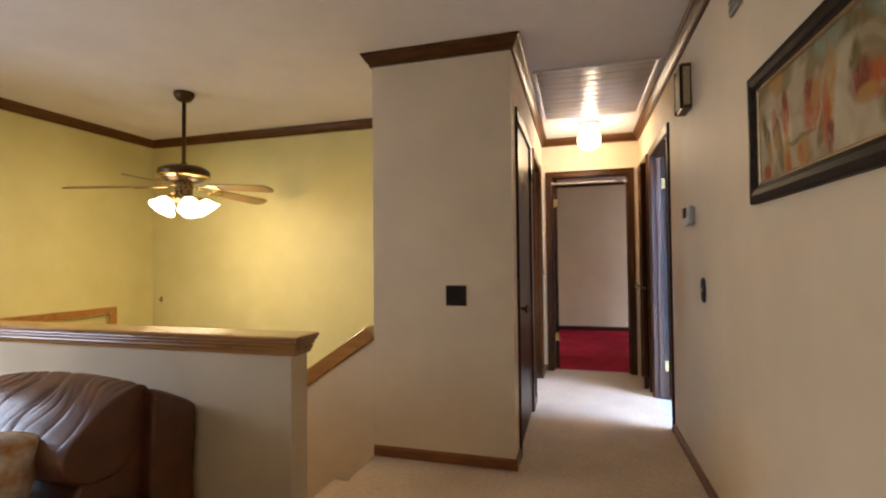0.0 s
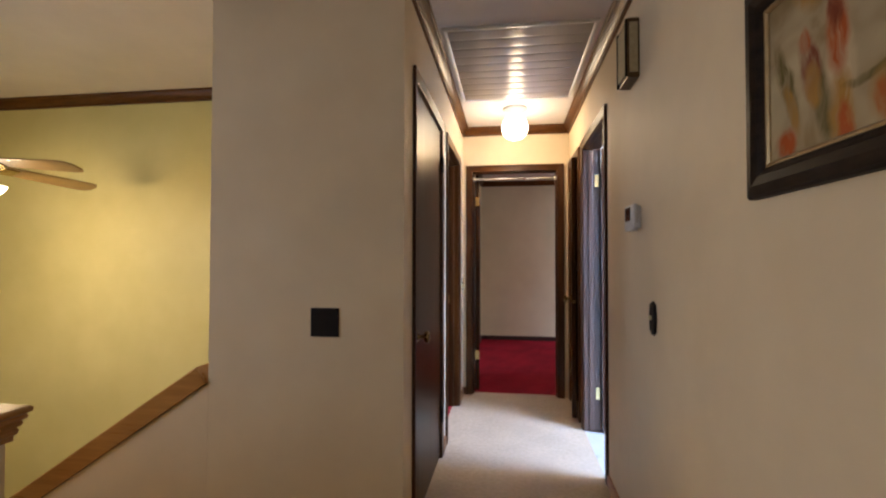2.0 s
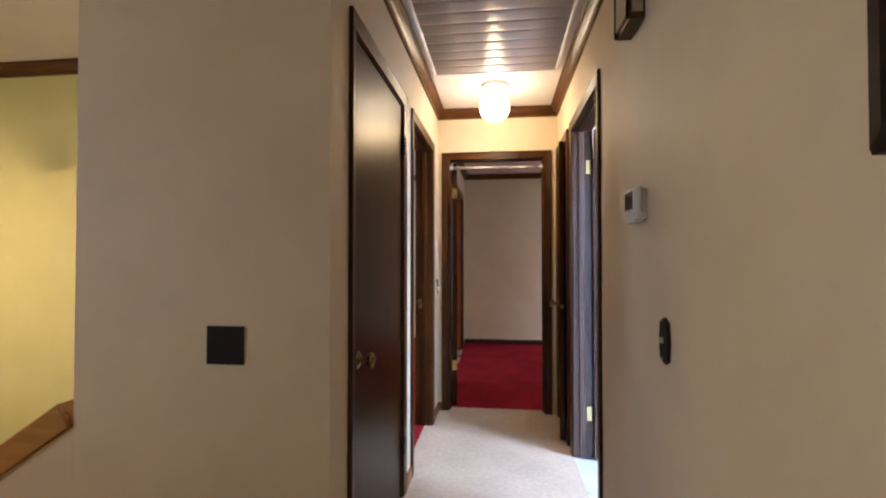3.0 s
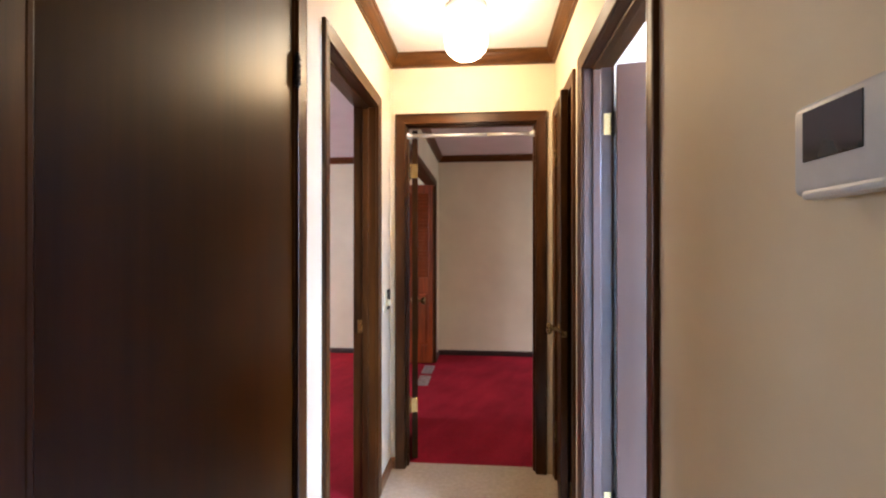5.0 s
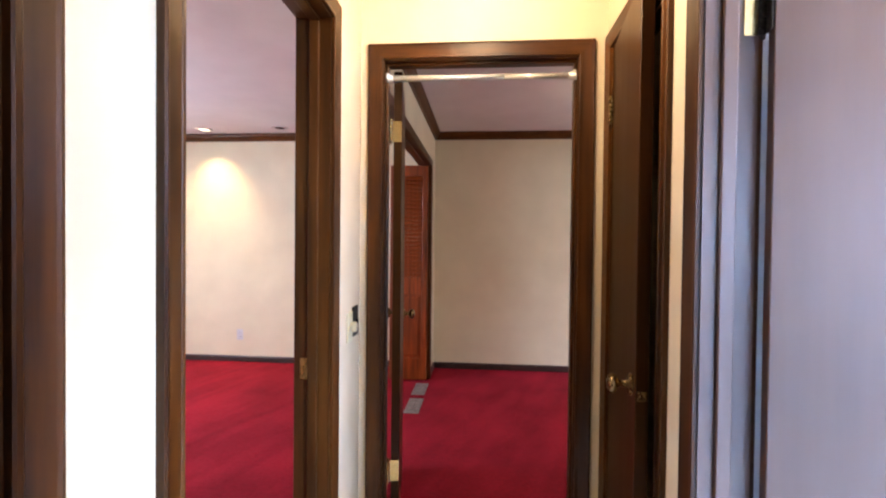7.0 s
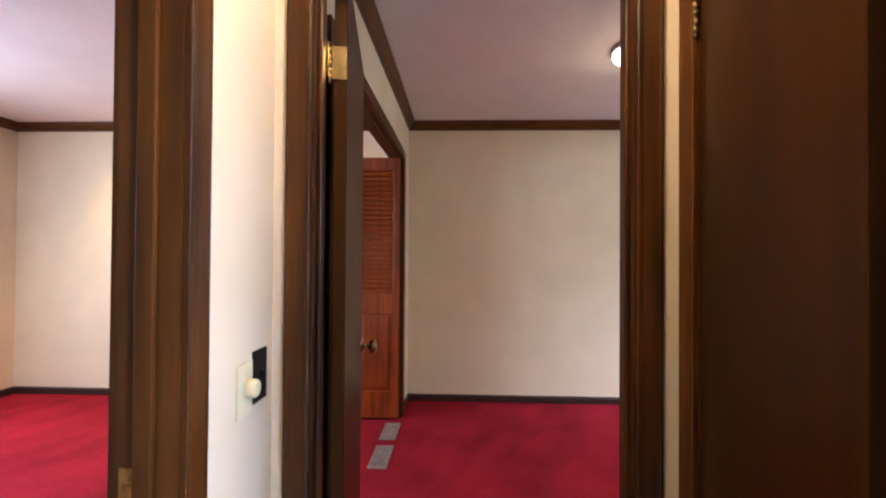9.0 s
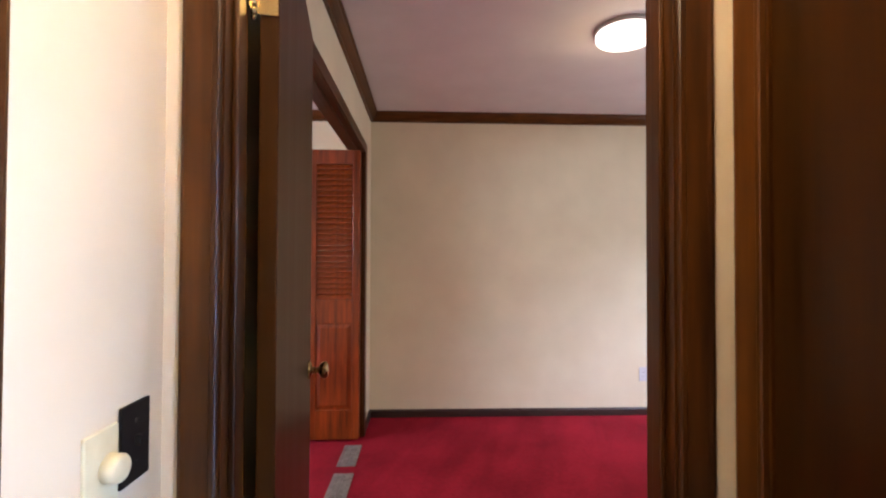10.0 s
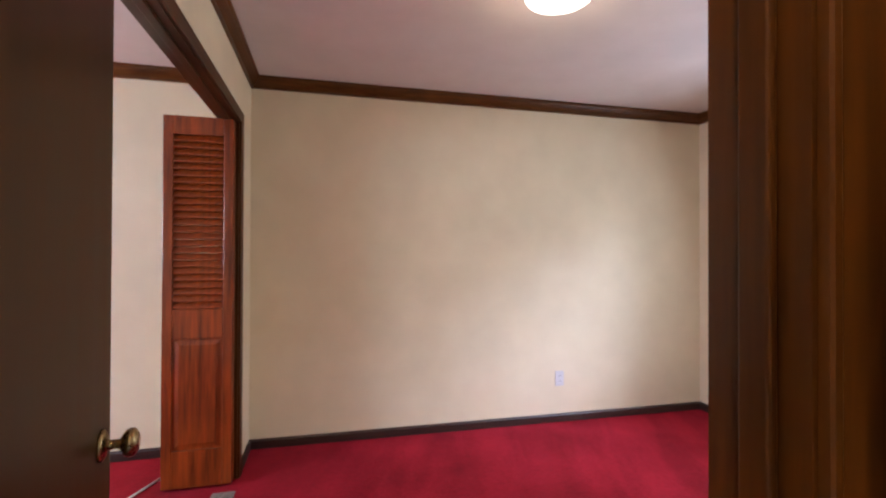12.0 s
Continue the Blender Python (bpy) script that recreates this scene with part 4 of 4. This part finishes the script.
plate("switch_plate", "dark brown double switch plate on the stair-end wall", "x", STUB_Y, -1, -0.802, 0.967, 0.122, 0.118, DARKPLATE)


def ornate_plate(y, z, w, h):
    """A domed switch plate with a scalloped, rounded outline on the east wall."""
    p = thing("switch_plate", (XR, y, z), "dark brown scalloped single switch plate under the thermostat", "wall plate")
    bm = bmesh.new()
    rings = []
    for grow, d in ((1.0, 0.0005), (1.0, 0.003), (0.93, 0.007), (0.80, 0.0085), (0.62, 0.009)):
        ring = []
        for i in range(48):
            a = 2 * math.pi * i / 48
            c, q = math.cos(a), math.sin(a)
            scallop = 1 + 0.045 * math.cos(8 * a)
            ring.append(bm.verts.new((XR - d, y + w / 2 * grow * scallop * math.copysign(abs(c) ** 0.62, c), z + h / 2 * grow * scallop * math.copysign(abs(q) ** 0.62, q))))
        rings.append(ring)
    for a, b in zip(rings, rings[1:]):
        for i in range(48):
            bm.faces.new((a[i], a[(i + 1) % 48], b[(i + 1) % 48], b[i])).smooth = True
    bm.faces.new(rings[-1])
    part("cover", bm, DARKPLATE, p)
    part("toggle", one_box(XR - 0.020, XR - 0.008, y - 0.005, y + 0.005, z - 0.006, z + 0.010, 0.0015), IVORY, p)
    for dz in (-0.046, 0.046):
        part("screw", lathe(bmesh.new(), [(0, 0), (0.0035, 0), (0.003, 0.002), (0, 0.0026)], Matrix.Translation((XR - 0.0075, y, z + dz)) @ Matrix.Rotation(-math.pi / 2, 4, "Y"), 12), BRASS, p)


ornate_plate(-2.443, 1.008, 0.078, 0.124)
plate("switch_plate", "dark brown single switch plate beside the end door", "y", XL, 1, -0.062, 1.006, 0.068, 0.114, DARKPLATE, (0.0,))
dim = plate("dimmer_switch", "ivory dimmer plate with a round knob", "y", XL, 1, -0.134, 0.993, 0.066, 0.110, IVORY)
part("dial", lathe(bmesh.new(), [(0, 0.004), (0.020, 0.004), (0.019, 0.022), (0.016, 0.026), (0, 0.026)], Matrix.Translation((XL, -0.122, 0.993)) @ Matrix.Rotation(math.pi / 2, 4, "Y"), 24), IVORY, dim, "round ivory dial")


def outlet(x, z):
    o = thing("wall_outlet", (x, FAR_Y, z), "white duplex outlet low on the wall", "outlet")
    part("cover", one_box(x - 0.035, x + 0.035, FAR_Y - 0.006, FAR_Y - 0.0005, z - 0.057, z + 0.057, 0.002), WHITEPLAST, o)
    for dz in (-0.02, 0.02):
        s = part("socket", one_box(x - 0.016, x + 0.016, FAR_Y - 0.0085, FAR_Y - 0.0055, z + dz - 0.014, z + dz + 0.014, 0.002), WHITEPLAST, o)
        for dx in (-0.006, 0.006):
            part("slot", one_box(x + dx - 0.001, x + dx + 0.001, FAR_Y - 0.0095, FAR_Y - 0.008, z + dz - 0.005, z + dz + 0.005), DARKVOID, s)


outlet(1.74, 0.33)
outlet(-2.58, 0.29)

vt = thing("wall_vent", (XR, -3.05, 2.2), "small grey vent cover high on the wall", "vent")
part("cover", one_box(XR - 0.014, XR - 0.0005, -3.11, -2.99, 2.125, 2.33, 0.004), VENT, vt)
for k in range(6):
    part("slat", one_box(XR - 0.019, XR - 0.0135, -3.10, -3.00, 2.145 + k * 0.03, 2.155 + k * 0.03, 0.001, 1), VENT, vt)

# small hook near the stairwell's corner
hk = thing("wall_hook", (-4.24, -1.22, 0.80), "small brown hook on the yellow wall", "hook")
part("plate", one_box(-4.252, -4.228, -1.226, -1.2205, 0.775, 0.83, 0.002), OAK_BASE, hk)
part("prong", tube(bmesh.new(), (-4.24, -1.225, 0.79), (-4.24, -1.255, 0.805), 0.005), OAK_BASE, hk)

# ---- hall ceiling ----
hatch = thing("ceiling_hatch", (0.005, -1.30, H), "glossy grey boarded attic hatch in a thin frame", "attic hatch", kind="structure")
HX0, HX1, HY0, HY1 = -0.397, 0.408, -1.890, -0.762
nb = 10
bw = (HY1 - HY0 - 0.05) / nb
for i in range(nb):
    y0 = HY0 + 0.025 + i * bw
    bm = bmesh.new()
    cols = []
    for j in range(7):
        v = j / 6
        y = y0 + 0.0015 + v * (bw - 0.003)
        z = H - 0.010 - 0.0022 * math.sin(math.pi * v) ** 0.6
        cols.append([bm.verts.new((x, y, z)) for x in (HX0 + 0.026, HX1 - 0.026)])
    for p, q in zip(cols, cols[1:]):
        bm.faces.new((p[0], p[1], q[1], q[0])).smooth = True
    top = [[bm.verts.new((x, cols[k][0].co.y, H - 0.001)) for x in (HX0 + 0.026, HX1 - 0.026)] for k in (0, -1)]
    bm.faces.new((cols[0][0], cols[0][1], top[0][1], top[0][0]))
    bm.faces.new((cols[-1][0], cols[-1][1], top[1][1], top[1][0]))
    bm.faces.new((top[0][0], top[0][1], top[1][1], top[1][0]))
    bm.faces.new([c[0] for c in cols] + [top[1][0], top[0][0]])
    bm.faces.new([c[1] for c in cols] + [top[1][1], top[0][1]])
    part("board", bm, BOARD, hatch)
path = [(HX0, HY0, H - 0.0005), (HX0, HY1, H - 0.0005), (HX1, HY1, H - 0.0005), (HX1, HY0, H - 0.0005)]
for piece in sweep(path, [(0, 0), (0, -0.012), (0.008, -0.016), (0.020, -0.014), (0.026, -0.008), (0.026, 0)], (0, 0, 1), True, True):
    part("frame_strip", piece, WHITEPAINT, hatch)

hl = thing("ceiling_light", (0.0, -0.52, H), "lit opal glass globe on a white ceiling fitter", "ceiling light")
m = Matrix.Translation((0.0, -0.52, H))
part("fitter", lathe(bmesh.new(), [(0, -0.001), (0.095, -0.001), (0.098, -0.012), (0.085, -0.028), (0.070, -0.040), (0.068, -0.060), (0.060, -0.060), (0, -0.055)], m, 32), WHITEPAINT, hl)
part("globe", lathe(bmesh.new(), [(0.064, -0.050), (0.068, -0.075), (0.088, -0.105), (0.101, -0.140), (0.101, -0.175), (0.089, -0.212), (0.062, -0.238), (0.028, -0.250), (0, -0.253)], m, 36), LAMPGLASS, hl, "glowing opal glass globe")

# chrome rod across the end doorway
rod = thing("tension_rod", (0.0075, 0.055, 1.97), "chrome tension rod across the doorway", "rod")
part("tube", tube(bmesh.new(), (-0.362, 0.055, 1.972), (0.10, 0.055, 1.972), 0.0125, 20), CHROME, rod)
part("inner_tube", tube(bmesh.new(), (0.09, 0.055, 1.972), (0.372, 0.055, 1.972), 0.0115, 20), CHROME, rod)
for x, s in ((-0.3755, 1), (0.3785, -1)):
    mm = Matrix.Translation((x, 0.055, 1.972)) @ Matrix.Rotation(s * math.pi / 2, 4, "Y")
    part("end_cup", lathe(bmesh.new(), [(0, 0), (0.023, 0), (0.023, 0.010), (0.016, 0.020), (0.014, 0.030), (0, 0.030)], mm, 24), CHROME, rod)

nail = thing("picture_nail", (0.378, 0.054, 1.394), "small brass nail in the door jamb", "nail")
part("shank", tube(bmesh.new(), (0.3795, 0.054, 1.392), (0.370, 0.054, 1.394), 0.0015, 8), BRIGHT_BRASS, nail)
part("head", tube(bmesh.new(), (0.3715, 0.054, 1.3937), (0.3695, 0.054, 1.3941), 0.003, 12), BRIGHT_BRASS, nail)

# ---- end room ----
dl = thing("disc_light", (0.97, 1.565, H), "round white lit ceiling disc", "ceiling light")
m = Matrix.Translation((0.97, 1.565, H))
part("base", lathe(bmesh.new(), [(0, -0.001), (0.150, -0.001), (0.152, -0.018), (0.146, -0.024), (0, -0.024)], m, 40), WHITEPLAST, dl)
part("diffuser", lathe(bmesh.new(), [(0.145, -0.022), (0.146, -0.046), (0.138, -0.058), (0.10, -0.066), (0, -0.069)], m, 40), DISC, dl, "glowing white diffuser")


def register(y0, y1, x0, x1):
    r = thing("floor_register", ((x0 + x1) / 2, (y0 + y1) / 2, 0), "worn grey metal floor register in red carpet", "floor register", "floor registers")
    zt = 0.007
    for a in ((x0, x1, y0, y0 + 0.022), (x0, x1, y1 - 0.022, y1), (x0, x0 + 0.022, y0 + 0.022, y1 - 0.022), (x1 - 0.022, x1, y0 + 0.022, y1 - 0.022)):
        part("rim", one_box(*a, -0.001, zt, 0.0015, 1), VENT, r)
    part("duct", one_box(x0 + 0.02, x1 - 0.02, y0 + 0.02, y1 - 0.02, -0.003, 0.001), DARKVOID, r)
    n = 14
    for i in range(n):
        y = y0 + 0.03 + (y1 - y0 - 0.06) * i / (n - 1)
        bm = one_box(x0 + 0.022, x1 - 0.022, -0.004, 0.004, -0.001, 0.001, turn=Matrix.Translation((0, y, 0.0035)) @ Matrix.Rotation(radians(28), 4, "X"))
        part("slat", bm, VENT, r)
    part("divider", one_box((x0 + x1) / 2 - 0.003, (x0 + x1) / 2 + 0.003, y0 + 0.02, y1 - 0.02, 0.001, 0.0075), VENT, r)


register(2.140, 2.455, -0.578, -0.464)
register(1.702, 2.037, -0.572, -0.456)


def louvre_panel(door, y0):
    """One bifold panel across x, with slats above and a raised panel below."""
    xa, xb, t = -0.848, -0.497, 0.030
    s = 0.050
    hp = 2.005
    z0 = 0.018
    zs = (z0, z0 + 0.20, z0 + 0.80, z0 + 0.96, z0 + hp - 0.10, z0 + hp)
    for a, b in ((xa, xa + s), (xb - s, xb)):
        part("stile", one_box(a, b, y0, y0 + t, zs[0], zs[5], 0.003), CEDAR, door)
    for lo, hi in ((0, 1), (2, 3), (4, 5)):
        part("rail", one_box(xa + s, xb - s, y0, y0 + t, zs[lo], zs[hi], 0.002, 1), CEDAR, door)
    bm = bmesh.new()
    ym = y0 + t / 2
    ring = []
    for inset, d in ((0.0, 0.004), (0.012, 0.004), (0.034, 0.012)):
        ring.append([(xa + s + inset, zs[1] + inset, d), (xb - s - inset, zs[1] + inset, d), (xb - s - inset, zs[2] - inset, d), (xa + s + inset, zs[2] - inset, d)])
    for sgn in (-1, 1):
        vs = [[bm.verts.new((x, ym + sgn * d, z)) for x, z, d in r] for r in ring]
        for p, q in zip(vs, vs[1:]):
            for i in range(4):
                w = (i + 1) % 4
                bm.faces.new((p[i], p[w], q[w], q[i]))
        bm.faces.new(vs[-1])
    part("raised_panel", bm, CEDAR, door)
    first = None
    count = 25
    pitch = (zs[4] - zs[3]) / count
    for i in range(count):
        z = zs[3] + pitch * (i + 0.5)
        if first is None:
            bm = one_box(xa + s - 0.004, xb - s + 0.004, -0.020, 0.020, -0.0040, 0.0040, 0.0015, 1, Matrix.Translation((0, ym, z)) @ Matrix.Rotation(radians(57), 4, "X"))
            first = part("slat", bm, CEDAR, door)
            z_first = z
        else:
            twin("slat", first, (0, 0, z - z_first))


bd = thing("bifold_door", (-0.67, 2.56, 0), "folded red-stained louvred bifold door in the opening", "door")
louvre_panel(bd, 2.520)
louvre_panel(bd, 2.558)
bm = one_box(-0.543, -0.523, 0.57, 2.60, OPEN_H - 0.006, OPEN_H + 0.0, 0.001, 1)
part("track", bm, BLACKIRON, bd)

wand = thing("white_wand", (-1.0, 2.5, 0), "thin white plastic wand lying on red carpet", "wand")
part("stick", tube(bmesh.new(), (-1.00, 2.46, 0.008), (-0.90, 2.70, 0.008), 0.006, 10), WHITEPLAST, wand)

# ---- bedroom ceiling ----
for x, y, mat, lab in ((-2.84, 2.78, RECESS, "lit recessed ceiling spot with white trim"), (-2.02, 2.74, DARKVOID, "unlit recessed ceiling spot with white trim")):
    rl = thing("recessed_light", (x, y, H), lab, "ceiling light", "recessed spots")
    m = Matrix.Translation((x, y, H))
    part("trim_ring", lathe(bmesh.new(), [(0.050, -0.001), (0.080, -0.001), (0.082, -0.006), (0.074, -0.010), (0.052, -0.008)], m, 32), WHITEPLAST, rl)
    part("lens", lathe(bmesh.new(), [(0, -0.004), (0.051, -0.004), (0.051, -0.001), (0, -0.001)], m, 32), mat, rl)

# ---- bath, glimpsed past the door ----
bl = thing("bath_ceiling_light", (1.40, -1.40, H), "small lit glass globe on the bath ceiling", "ceiling light")
m = Matrix.Translation((1.40, -1.40, H))
part("fitter", lathe(bmesh.new(), [(0, -0.001), (0.080, -0.001), (0.082, -0.012), (0.060, -0.030), (0, -0.030)], m, 28), WHITEPAINT, bl)
part("globe", lathe(bmesh.new(), [(0.055, -0.028), (0.075, -0.060), (0.082, -0.100), (0.070, -0.140), (0.040, -0.165), (0, -0.172)], m, 28), BATHGLASS, bl, "glowing glass globe")
tw = thing("hand_towel", (1.4, -0.66, 1.3), "grey towel hanging on the bath wall", "towel")


def drape(p):
    return Vector((p.x, p.y + 0.006 * math.sin(p.x * 60), p.z))


part("cloth", pad((0.12, 0.018, 0.20), Matrix.Translation((1.05, -0.70, 1.45)), 6, 40, 20, drape), VENT, tw)
part("bar", tube(bmesh.new(), (0.90, -0.695, 1.64), (1.20, -0.695, 1.64), 0.008), CHROME, tw)
for x in (0.905, 1.195):
    part("bracket", tube(bmesh.new(), (x, -0.661, 1.64), (x, -0.70, 1.64), 0.011), CHROME, tw)
